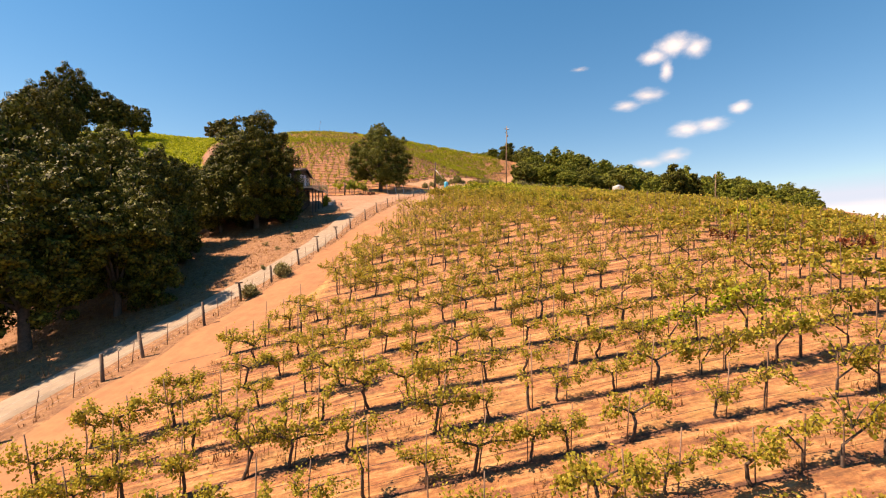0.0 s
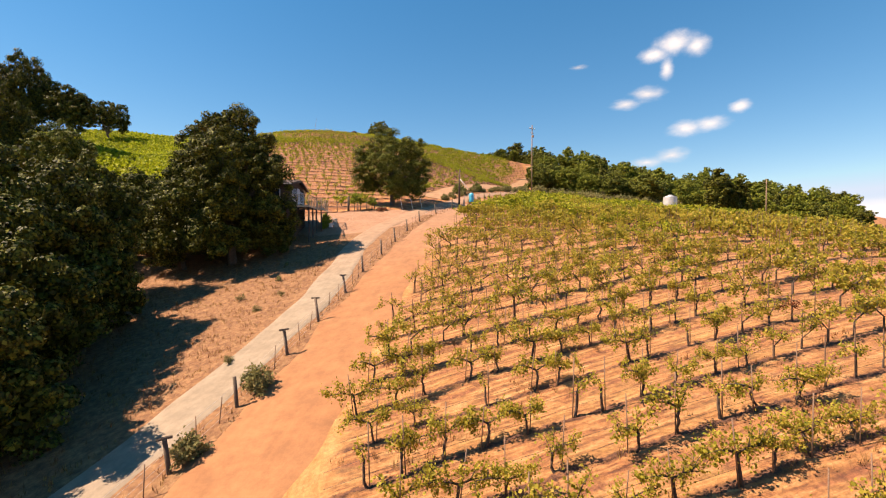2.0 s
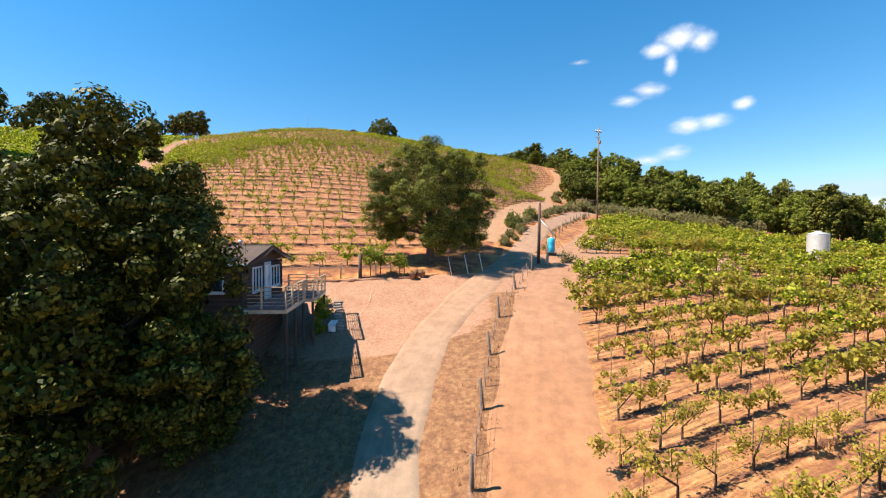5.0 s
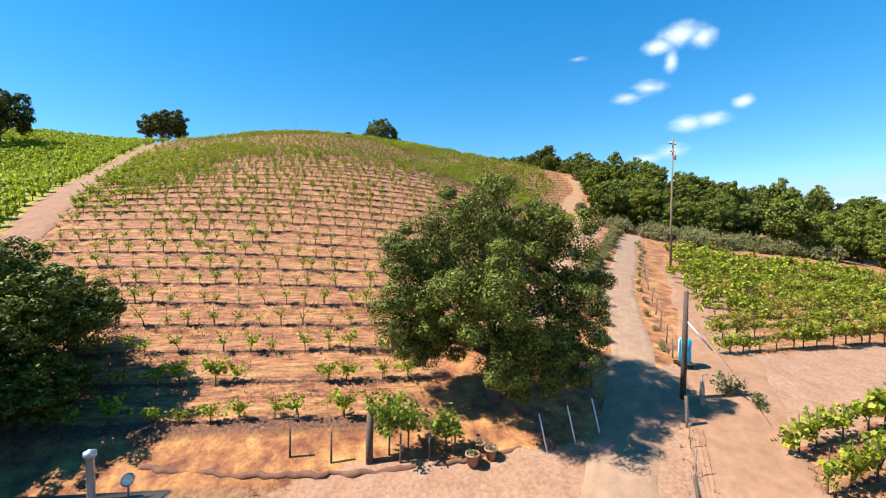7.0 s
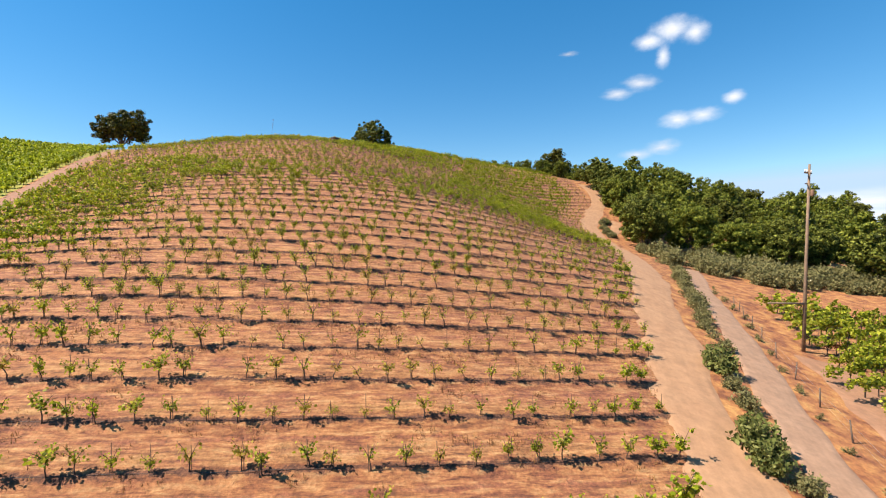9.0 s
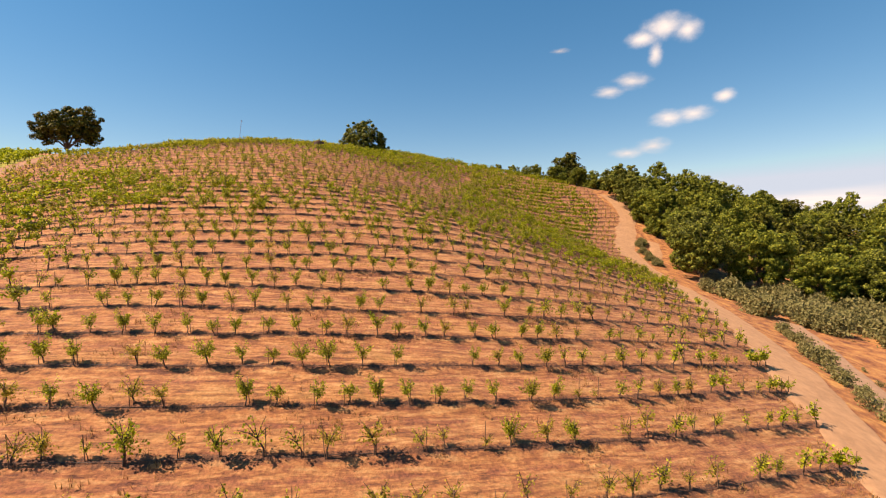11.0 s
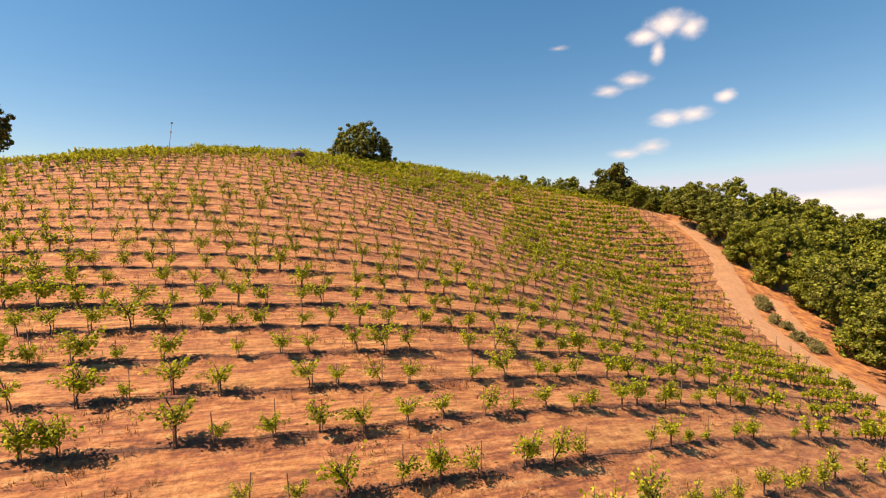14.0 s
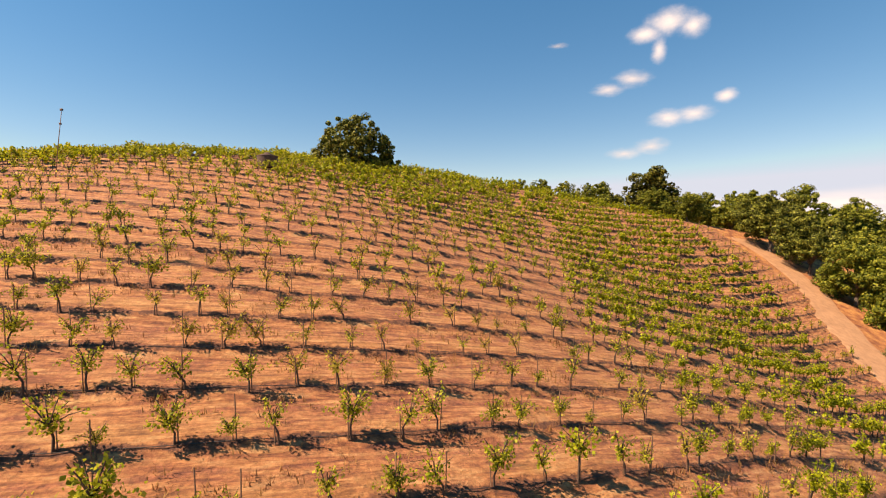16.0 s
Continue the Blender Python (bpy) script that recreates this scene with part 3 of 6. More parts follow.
def strip(name, pts, width, material, label, ragged=0.25, up=0.05, ruts=0.0, category="road"):
    """A worn way draped on the land, crowned, with ragged edges that sink into the soil."""
    c = run(pts, 0.7)
    d = np.gradient(c, axis=0)
    d /= np.linalg.norm(d, axis=1, keepdims=True)
    side = np.stack([d[:, 1], -d[:, 0]], 1)
    across = np.array([-1.0, -0.8, -0.62, -0.45, -0.2, 0, 0.2, 0.45, 0.62, 0.8, 1.0])
    V = []
    for a, (p, s) in enumerate(zip(c, side)):
        wl = width / 2 * (1 + ragged * noise.noise((a * 0.21, 1.7, width)))
        wr = width / 2 * (1 + ragged * noise.noise((a * 0.21, 7.7, width)))
        for k in across:
            q = p + s * k * (wl if k < 0 else wr)
            dip = -0.14 if abs(k) == 1 else (0.0 if abs(k) > 0.7 else 0.01 - ruts * math.exp(-((abs(k) - 0.53) / 0.14) ** 2))
            V.append((q[0], q[1], dip))
    V = np.array(V)
    V[:, 2] += land(V[:, 0], V[:, 1]) + up
    m = len(across)
    k = np.arange(len(c) - 1)[:, None] * m + np.arange(m - 1)[None]
    f = np.stack([k, k + 1, k + m + 1, k + m], -1).reshape(-1, 4)
    me = mesh(name, V, f, (material,), True)
    side_at = me.attributes.new("across", "FLOAT", "POINT")
    side_at.data.foreach_set("value", np.tile(across, len(c)).astype(np.float32))
    along = me.attributes.new("along", "FLOAT", "POINT")
    along.data.foreach_set("value", np.repeat(np.arange(len(c)) * 0.7, m).astype(np.float32))
    worn = me.attributes.new("upper", "FLOAT", "POINT")
    worn.data.foreach_set("value", np.clip((V[:, 1] - 48) / 20, 0, 1).astype(np.float32))
    return tagged(new(name, me), label, category, kind="structure")


strip("road", ROAD, 2.9, ROAD_MAT, "pale gravel lane turning to tan dirt as it climbs past the oak", 0.2, 0.09, 0.03)
strip("dirt_track", TRACK, 5.0, TRACK_MAT, "bare orange dirt track with tyre marks", 0.25, 0.06, 0.04, "track")
strip("dirt_track", HILL_TRACK, 4.6, PINK_DIRT, "orange dirt track along the vineyard's edge", 0.3, 0.07, 0.04, "track")
strip("sandy_path", [(36, 188), (34.6, 185), (33, 182), (30.8, 178.2), (28.8, 175)], 2.6, PINK_DIRT, "pale sandy path leading under the trees", 0.3, 0.07, 0.04, "path")
strip("dirt_track", LEFT_TRACK, 3.6, FAR_DIRT, "pinkish dirt track climbing between vine blocks", 0.3, 0.16, 0.05, "track")


# ---- vines ----
def vine_shape(seed, kind):
    """Trunk and shoots of one vine at the origin, its row along x; each shoot has its start, its end and its share of leaves."""
    r = np.random.default_rng(seed)
    s = Solid()
    hgt = r.uniform(0.62, 0.85) if kind == "cane" else r.uniform(0.5, 0.72)
    wob = np.cumsum(r.normal(0, 0.045, (6, 2)), 0)
    zs = np.linspace(-0.15, hgt, 6)
    s.tube(np.column_stack([wob - wob[0], zs]), np.linspace(0.05, 0.038, 6) * (1.0 if kind == "cane" else 0.7), 6)
    top = np.array([*(wob[-1] - wob[0]), hgt])
    tips = []
    if kind == "cane":
        for sgn in (-1, 1):
            if r.random() < 0.15:
                continue
            ln = r.uniform(0.6, 1.1)
            q = np.linspace(0, 1, 4)
            arm = top + np.column_stack([sgn * q * ln, r.normal(0, 0.06) * q, 0.14 * np.sin(q * 2.2) + r.uniform(-0.05, 0.2) * q])
            s.tube(arm, np.linspace(0.034, 0.016, 4), 4)
            for _ in range(r.integers(5, 9)):
                base = arm[r.integers(1, 4)]
                up = r.uniform(0.08, 0.52)
                e = base + np.array([sgn * r.uniform(-0.1, 0.4), r.normal(0, 0.14), up if r.random() < 0.6 else -0.7 * up])
                tips.append((base, e))
        for _ in range(r.integers(2, 5)):
            tips.append((top, top + np.array([r.normal(0, 0.3), r.normal(0, 0.15), r.uniform(0.2, 0.75)])))
    else:
        for k in range(r.integers(5, 9)):
            sgn = 1 if k % 2 else -1
            tips.append((top, top + np.array([sgn * r.uniform(0.12, 0.48), r.normal(0, 0.16), r.uniform(0.3, 0.8)])))
        for sgn in (-1, 1):
            if r.random() < 0.3:
                tips.append((top, top + np.array([sgn * r.uniform(0.45, 0.8), r.normal(0, 0.12), r.uniform(0.1, 0.3)])))
    return s, tips, r


def vine_leaves(tips, r, each, size, material, kind, droop=0.1):
    """Leaves along the shoots: even along canes, crowded round the head of a bush vine."""
    C = []
    for a, e in tips:
        n = max(3, int(each * r.uniform(0.5, 1.5)))
        q = r.random((n, 1)) ** (0.75 if kind == "cane" else 1.15)
        mid = (a + e) / 2 + np.array([0, 0, 0.08 if kind == "cane" else -0.05])
        p = a * (1 - q) ** 2 + 2 * mid * q * (1 - q) + e * q * q
        wide = 0.085 if kind == "cane" else 0.06 + 0.05 * (1 - q)
        C.append(p + r.normal(0, 1, (n, 3)) * wide - np.array([0, 0, droop]) * r.random((n, 1)))
    C = np.vstack(C)
    r.shuffle(C)
    return leaves(C, size, 0.5, 1.15, r)


class Template:
    """One vine in light form, for the joined rows: leaves first, then wood."""

    def __init__(self, seed, kind, each, size, twigs=5):
        s, tips, r = vine_shape(seed, kind)
        v, f = vine_leaves(tips, r, each, size, None, kind)
        keep = Solid()
        hgt = tips[0][0][2]
        keep.tube([(0, 0, -0.15), (0.03, 0.02, hgt * 0.5), tips[0][0]], (0.04, 0.03, 0.026), 4, False)
        for a, e in tips[:twigs]:
            keep.tube([a, (a + e) / 2 + np.array([0, 0, 0.06]), e], (0.018, 0.014, 0.008), 3, False)
        self.stake = r.random() < 0.9
        stk = Solid().tube([(0.1, 0.03, -0.2), (0.1 + r.normal(0, 0.03), 0.03, r.uniform(1.35, 1.95) if kind == "cane" else r.uniform(0.95, 1.35))], 0.022 if kind == "cane" else 0.02, 3, False)
        self.parts = [(v, f), (np.vstack(keep.v), np.vstack(keep.f4)), (np.vstack(stk.v), np.vstack(stk.f4))]


def joined_rows(name, spots, templates, materials, label, pick):
    """All vines of a block in one mesh: spots are rows of x, y, turn, scale, leaf share."""
    V, F, M, n = [], [], [], 0
    Z = land(spots[:, 0], spots[:, 1])
    for (x, y, a, s, lush), z, k in zip(spots, Z, pick):
        t = templates[k]
        c, w = math.cos(a), math.sin(a)
        for q, (v, f) in enumerate(t.parts):
            if q == 2 and not t.stake:
                continue
            if q == 0 and lush < 1:
                f = f[: max(4, int(len(f) * lush))]
                v = v[: 4 * len(f)]
            k_ = s if q < 2 else 1
            if q == 0 and lush > 0.7:
                v = v * np.array([1 + 0.7 * (lush - 0.7), 1, 1])
            V.append(np.stack([x + (v[:, 0] * c - v[:, 1] * w) * k_, y + (v[:, 0] * w + v[:, 1] * c) * k_, z + v[:, 2] * k_], 1))
            F.append(f + n)
            M.append(np.full(len(f), q))
            n += len(v)
    ob = new(name, mesh(name, np.vstack(V), np.vstack(F), materials, False, np.concatenate(M)))
    return tagged(ob, label, "vines", kind="stuff")


def block_spots(rows, curve, inside, gap, x0, x1, r, skip):
    out = []
    for i in rows:
        x = np.arange(x0, x1, gap) + r.uniform(0, gap) + r.normal(0, 0.2, len(np.arange(x0, x1, gap)))
        y = curve(i, x)
        slope = np.arctan2(curve(i, x + 0.5) - curve(i, x - 0.5), 1.0)
        ok = inside(x, y) & (r.random(len(x)) > skip)
        out.append(np.stack([x, y + r.normal(0, 0.06, len(x)), slope], 1)[ok])
    return np.vstack(out)


r_v = np.random.default_rng(11)
# ten forms with fine leaves for the rows passed close by, ten plainer ones farther out, ten for the distance
cane_t = [Template(100 + k, "cane", 36, 0.08, 9) for k in range(10)] + [Template(120 + k, "cane", 14, 0.14, 3) for k in range(10)] + [Template(140 + k, "cane", 7, 0.22, 1) for k in range(10)]
bush_t = [Template(200 + k, "bush", 46, 0.078, 9) for k in range(10)] + [Template(220 + k, "bush", 19, 0.125, 4) for k in range(10)] + [Template(260 + k, "bush", 9, 0.19, 1) for k in range(10)]
left_t = [Template(240 + k, "bush", 9, 0.27, 0) for k in range(10)]


def tier_right(a):
    return 10 * ((a[:, 0] > 17) | (a[:, 1] > 56)).astype(int) + 10 * ((a[:, 0] > 44) | (a[:, 1] > 112))


def tier_hill(a):
    return 10 * ((a[:, 0] < -44) | (a[:, 0] > -3) | (a[:, 1] < 104) | (a[:, 1] > 166)).astype(int) + 10 * ((a[:, 0] < -58) | (a[:, 0] < -40) & (a[:, 1] < 86) | (a[:, 1] > 186))


RB = block_spots(range(0, 72), row_right, in_right, 1.42, -16, 74, r_v, 0.05)
HB = block_spots(range(0, 68), row_hill, in_hill, 1.45, -105, 40, r_v, 0.07)
LB = block_spots(range(0, 75), lambda j, x: 70 + 2.3 * j - 0.25 * (x + 60), in_left, 1.1, -150, -48, r_v, 0.05)


def vigour_right(x, y):
    """Leafier towards the upper block and the lane, thin on the lower slope."""
    q = np.array([noise.noise((a * 0.07, b * 0.07, 0.3)) for a, b in zip(x, y)])
    up = np.clip((y - 45) / 35, 0, 1)
    return np.clip(0.74 + 0.62 * up + 0.5 * q, 0.3, 1.5)


def vigour_hill(x, y):
    """A green band crosses the hill; the lower face is thin."""
    q = np.array([noise.noise((a * 0.06, b * 0.06, 5.3)) for a, b in zip(x, y)])
    mid = 141 + 0.0075 * np.maximum(0, x + 28) ** 2 - 0.2 * np.minimum(0, x + 38)
    band = np.exp(-((y - mid - 3) / 8) ** 2)
    left = np.clip((-44 - x) / 12, 0, 1) * np.clip((152 - y) / 20, 0, 1)
    right = np.clip((x + 16 - 0.1 * (y - 150)) / 10, 0, 1) * np.clip((y - 148) / 10, 0, 1)
    top = np.clip((y - 180) / 10, 0, 1) * 0.5
    edge = np.interp(y, [p[1] for p in HILL_TRACK[:-2]], [p[0] for p in HILL_TRACK[:-2]]) - x
    top = np.maximum(top, 0.75 * np.clip(1 - np.abs(edge - 3.2) / 3, 0, 1) * (y < 128))
    thin = np.clip((y - 160) / 8, 0, 1) * np.clip((10.5 - edge) / 3, 0, 1)
    foot = 0.7 * np.clip((84 - y) / 4, 0, 1) * (x > -31) * (x < -14)
    return np.clip(0.55 + foot - 0.35 * thin + 0.75 * (1 - thin) * np.maximum(np.maximum(band, left), np.maximum(right * 1.25, top)) + 0.4 * q, 0.2, 1.4)


near_r = (RB[:, 0] < 8.5) & (RB[:, 1] > 9) & (RB[:, 1] < 56)
near_h = (HB[:, 0] > -40) & (HB[:, 0] < -12) & (HB[:, 1] > 112) & (HB[:, 1] < 133)
near_ri, near_hi = np.where(near_r)[0][:170], np.where(near_h)[0][:130]


def finish(spots, vig, drop, top=1.35):
    lush = vig(spots[:, 0], spots[:, 1])
    keep = np.ones(len(spots), bool)
    keep[drop] = False
    sc = r_v.normal(1.0, 0.2, len(spots)).clip(0.6, 1.45) * np.clip(0.7 + 0.36 * lush, 0.7, top)
    return np.column_stack([spots[:, 0], spots[:, 1], spots[:, 2] + np.pi * r_v.integers(0, 2, len(spots)), sc, lush])[keep], lush[keep]


def make_blocks():
    a, lush = finish(RB, vigour_right, near_ri)
    red = r_v.random(len(a)) < 0.004
    green = ~red & ((lush + r_v.normal(0, 0.12, len(a))) > 1.12)
    for sel, material, name, label in ((~red & ~green, VINE_LEAF, "vine_rows", "yellowing autumn grape vines in staked rows"),
                                       (green, VINE_GREEN, "vine_rows", "green leafy grape vines near the lane"),
                                       (red, VINE_RED, "vine_rows", "a few grape vines with red leaves")):
        joined_rows(name, a[sel], cane_t, (material, VINE_BARK, STEEL), label, r_v.integers(0, 10, sel.sum()) + tier_right(a[sel]))
    b, lush = finish(HB, vigour_hill, near_hi, 0.9)
    # second shoots fill the gaps in the strongest rows
    strong = (lush > 0.85) & ((b[:, 0] < -46) | (b[:, 0] > 3) | (b[:, 1] > 172))
    more = b[strong].copy()
    more[:, 0] += 0.8
    more[:, 1] += 0.8 * np.tan(more[:, 2])
    keep = in_hill(more[:, 0], more[:, 1])
    b, lush = np.vstack([b, more[keep]]), np.concatenate([lush, lush[strong][keep]])
    green = (lush + r_v.normal(0, 0.12, len(b))) > 0.5
    rich = (lush + r_v.normal(0, 0.15, len(b))) > 0.9
    green &= ~rich
    for sel, material, label in ((rich, VINE_LUSH, "lush bright green grape vines in a band across the hill"), (green, VINE_GREEN, "bright green young grape vines on the hill"), (~green & ~rich, VINE_LEAF, "sparse yellow-green grape vines on red soil")):
        joined_rows("vine_rows", b[sel], bush_t, (material, VINE_BARK, STEEL), label, r_v.integers(0, 10, sel.sum()) + tier_hill(b[sel]))
    c = np.column_stack([LB, r_v.uniform(1.05, 1.45, len(LB)), np.full(len(LB), 1.1)])
    joined_rows("vine_rows", c, left_t, (VINE_LUSH, VINE_BARK, STEEL), "dense green vine rows on the far hillside", r_v.integers(0, 10, len(c)))


make_blocks()


def vine_thing(seed, kind, material, each, size):
    """One vine as a thing: trunk, canopy and stake."""
    s, tips, r = vine_shape(seed, kind)
    root = new("grape_vine")
    for a, e in tips[:8]:
        s.tube([a, (a + e) / 2 + np.array([0, 0, 0.07]), e], (0.016, 0.012, 0.006), 3, False)
    part("trunk", s.mesh("trunk", VINE_BARK, True), root)
    v, f = vine_leaves(tips, r, each, size, material, kind)
    part("canopy", mesh("canopy", v, f, (material,)), root)
    lean = r.normal(0, 0.05)
    k = Solid().tube([(0.1, 0.03, -0.2), (0.1 + lean, 0.03, 0.8), (0.1 + 2 * lean, 0.03, r.uniform(1.35, 1.9) if kind == "cane" else r.uniform(0.95, 1.35))], 0.018, 5)
    part("stake", k.mesh("stake", STEEL), root, "thin rusty steel stake")
    return root


def near_vines():
    r = np.random.default_rng(23)
    makers = ([vine_thing(300 + k, "cane", VINE_LEAF, 48, 0.072) for k in range(9)] + [vine_thing(330, "cane", VINE_RED, 24, 0.13)],
              [vine_thing(340 + k, "bush", VINE_GREEN, 60, 0.072) for k in range(6)] + [vine_thing(350 + k, "bush", VINE_LEAF, 44, 0.07) for k in range(3)])
    tags = (("gnarled grape vine with thin yellow-green autumn leaves on a stake", "vines on the lower slope"), ("small head-trained grape vine with bright green shoots", "vines on the hill"))
    RB_near = RB[near_ri]
    for spots, protos, (label, group), vig in ((RB_near, makers[0], tags[0], vigour_right), (HB[near_hi], makers[1], tags[1], vigour_hill)):
        lush = vig(spots[:, 0], spots[:, 1])
        used = set()
        for (x, y, a), w in zip(spots, lush):
            n = len(protos)
            k = int(r.integers(0, n - 1)) if r.random() > 0.004 else n - 1
            p = protos[k]
            m = Matrix.Translation(on(x, y)) @ Matrix.Rotation(a + math.pi * int(r.integers(0, 2)), 4, "Z") @ Matrix.Scale(float(r.uniform(0.88, 1.12)) * (1.0 if spots is RB_near else 0.98), 4)
            if k not in used:
                used.add(k)
                p.matrix_basis = m
                ob = p
            else:
                ob = copy_thing(p, m)
            tagged(ob, label, "grape vine", group)
        for k, p in enumerate(protos):
            if k not in used:
                for c in list(p.children):
                    bpy.data.objects.remove(c)
                bpy.data.objects.remove(p)


near_vines()


def row_wires():
    """Fruit wires and drip lines along the rows that pass nearest."""
    for rows, curve, inside, x0, x1, hs, name in ((range(3, 34), row_right, in_right, -14, 40, (0.45, 0.95), "trellis_wires"), (range(0, 34), row_hill, in_hill, -60, 20, (0.09,), "drip_lines")):
        s = Solid()
        for i in rows:
            x = np.arange(x0, x1, 2.0)
            y = curve(i, x)
            ok = inside(x, y)
            z = land(x, y)
            k = 0
            while k < len(x):
                if not ok[k]:
                    k += 1
                    continue
                e = k
                while e < len(x) and ok[e]:
                    e += 1
                if e - k > 2:
                    for h in hs:
                        s.tube(np.column_stack([x[k:e], y[k:e], z[k:e] + h + 0.03 * np.sin(x[k:e])]), 0.006 if h > 0.3 else 0.011, 4, False)
                k = e
        tagged(new(name, s.mesh(name, HOSE)), "thin dark wires and drip hoses strung along the rows", "wires", kind="stuff")


row_wires()


# ---- trees ----
def sphere(r, n):
    d = r.normal(size=(n, 3))
    return d / np.linalg.norm(d, axis=1, keepdims=True)


def oak(seed, height, spread, tufts, each, size, material, low=0.18, trunk_r=0.3, lobes=5, plan=None, tuft=0.6):
    """Trunk with limbs, and a crown of lobes, each covered with separate leaf tufts that stand out from a dense core."""
    r = np.random.default_rng(seed)
    s = Solid()
    fork = height * 0.22
    s.tube([(0, 0, -0.4), (0.04, 0.02, 0.0), (0.1 * r.normal(), 0.1 * r.normal(), fork * 0.6), (0.15 * r.normal(), 0.15 * r.normal(), fork)], (trunk_r * 1.5, trunk_r * 1.1, trunk_r * 0.9, trunk_r * 0.85), 9)
    C, K = [], []
    lobes = len(plan) if plan else lobes
    for k in range(lobes):
        a = 2 * np.pi * (k + r.uniform(-0.3, 0.3)) / lobes
        rad = spread * r.uniform(0.38, 0.62) if k else 0.1
        hz = height * (r.uniform(low + 0.22, 0.68) if k else 0.74)
        c = np.array([rad * math.cos(a), rad * math.sin(a), hz])
        size_l = np.array([spread * r.uniform(0.34, 0.5)] * 2 + [height * r.uniform(0.17, 0.25)])
        if plan:
            c, size_l = np.array(plan[k][:3]), np.array([plan[k][3], plan[k][3], plan[k][4]])
        mid = np.array([c[0] * 0.4, c[1] * 0.4, (fork + c[2]) * 0.5])
        s.tube([(0, 0, fork * 0.9), mid, c], (trunk_r * 0.6, trunk_r * 0.35, trunk_r * 0.12), 6)
        for _ in range(3):
            e = c + r.normal(size=3).clip(-1.1, 1.1) * size_l * 0.5
            s.tube([mid, (mid + e) / 2 + np.array([0, 0, 0.3]), e], (trunk_r * 0.22, trunk_r * 0.13, 0.02), 5)
        C.append(c)
        K.append(size_l)
    C, K = np.array(C), np.array(K)
    area = K[:, 0] * K[:, 2]
    P, own = [], []
    for k in range(lobes):
        n = int(tufts * 1.5 * area[k] / area.sum())
        d = sphere(r, n)
        P.append(C[k] + d * K[k] * r.uniform(0.8, 1.1, (n, 1)))
        own.append(np.full(n, k))
    P, own = np.vstack(P), np.concatenate(own)
    # leave out what lies deep inside a neighbouring lobe
    deep = np.linalg.norm((P[:, None] - C[None]) / K[None], axis=2)
    deep[np.arange(len(P)), own] = 9
    P = P[(deep.min(axis=1) > 0.9) & (P[:, 2] > height * low * r.uniform(0.7, 1.3, len(P)))][:tufts]
    tr = tuft * r.uniform(0.55, 1.35, (len(P), 1, 1))
    d = sphere(r, len(P) * each).reshape(len(P), each, 3)
    L = P[:, None] + d * tr * r.uniform(0.62, 1.08, (len(P), each, 1)) * np.array([1, 1, 0.8])
    face = (d * 4.0).reshape(-1, 3)
    n_core = max(60, int(len(P) * each * 0.34) // lobes)
    core = np.vstack([c + sphere(r, n_core) * k * r.uniform(0.38, 0.7, (n_core, 1)) for c, k in zip(C, K)])
    core = core[core[:, 2] > height * low]
    v, f = leaves(L.reshape(-1, 3), size, 0.5, 1.5, r, face)
    v2, f2 = leaves(core, size * 1.6, 0.3, 1.4, r)
    return s.mesh("trunk", BARK, True), mesh("crown", np.vstack([v, v2]), np.vstack([f, f2 + len(v)]), (material,))


def tree(name, shape, x, y, label, group="", turn=0.0, scale=1.0, sink=0.0, tall=1.0):
    root = new(name)
    root.matrix_basis = Matrix.Translation(on(x, y, -sink)) @ Matrix.Rotation(turn, 4, "Z") @ Matrix.Diagonal((scale, scale, scale * tall, 1))
    part("trunk", shape[0], root, "dark furrowed trunk and limbs")
    part("crown", shape[1], root)
    return tagged(root, label, "tree", group)


OAK_PLAN = [(-0.6, 0.2, 9.0, 2.5, 2.1), (2.6, 0.3, 8.0, 2.6, 2.0), (3.7, 0.2, 5.4, 2.1, 2.0), (-3.2, 0, 7.0, 2.0, 1.8), (-3.7, -0.3, 4.6, 1.9, 1.9), (-3.2, 0.4, 3.0, 1.7, 1.4),
            (-0.5, -2.4, 5.8, 2.4, 2.2), (1.0, -2.2, 3.0, 2.0, 1.9), (3.2, -0.4, 2.7, 2.0, 1.7), (0, 2.8, 6.6, 3.0, 2.5), (0.2, 0, 5.4, 3.4, 3.0)]
HOUSE_PLAN = [(0.2, 0, 13.4, 2.3, 2.2), (-1.9, -0.6, 11.2, 2.4, 2.2), (1.8, 0.3, 11.0, 2.4, 2.2), (3.3, 0, 8.4, 2.4, 2.3), (-3.3, -0.3, 8.3, 2.6, 2.3), (0, -2.6, 9, 2.6, 2.4), (1.4, -3.0, 5.7, 2.6, 2.4),
              (-2.5, -3.1, 5.2, 2.6, 2.3), (3.9, -0.6, 5.2, 2.4, 2.4), (-4.8, -1.0, 5.0, 2.4, 2.1), (0, 2.8, 8.5, 3.0, 2.9), (0.5, -3.4, 2.6, 2.3, 1.8), (-3.2, -3.2, 2.1, 2.1, 1.6)]
LONE_PLAN = [(-3.0, 0, 5.9, 2.5, 2.5), (2.5, 0.2, 6.3, 2.9, 2.8), (0, 0.5, 6.8, 2.5, 2.2), (0.3, -1.6, 5.2, 2.8, 2.2), (4.2, 0, 4.5, 1.6, 1.8), (-4.2, 0.3, 4.4, 1.5, 1.7), (0.4, 2.0, 5.4, 2.8, 2.2)]
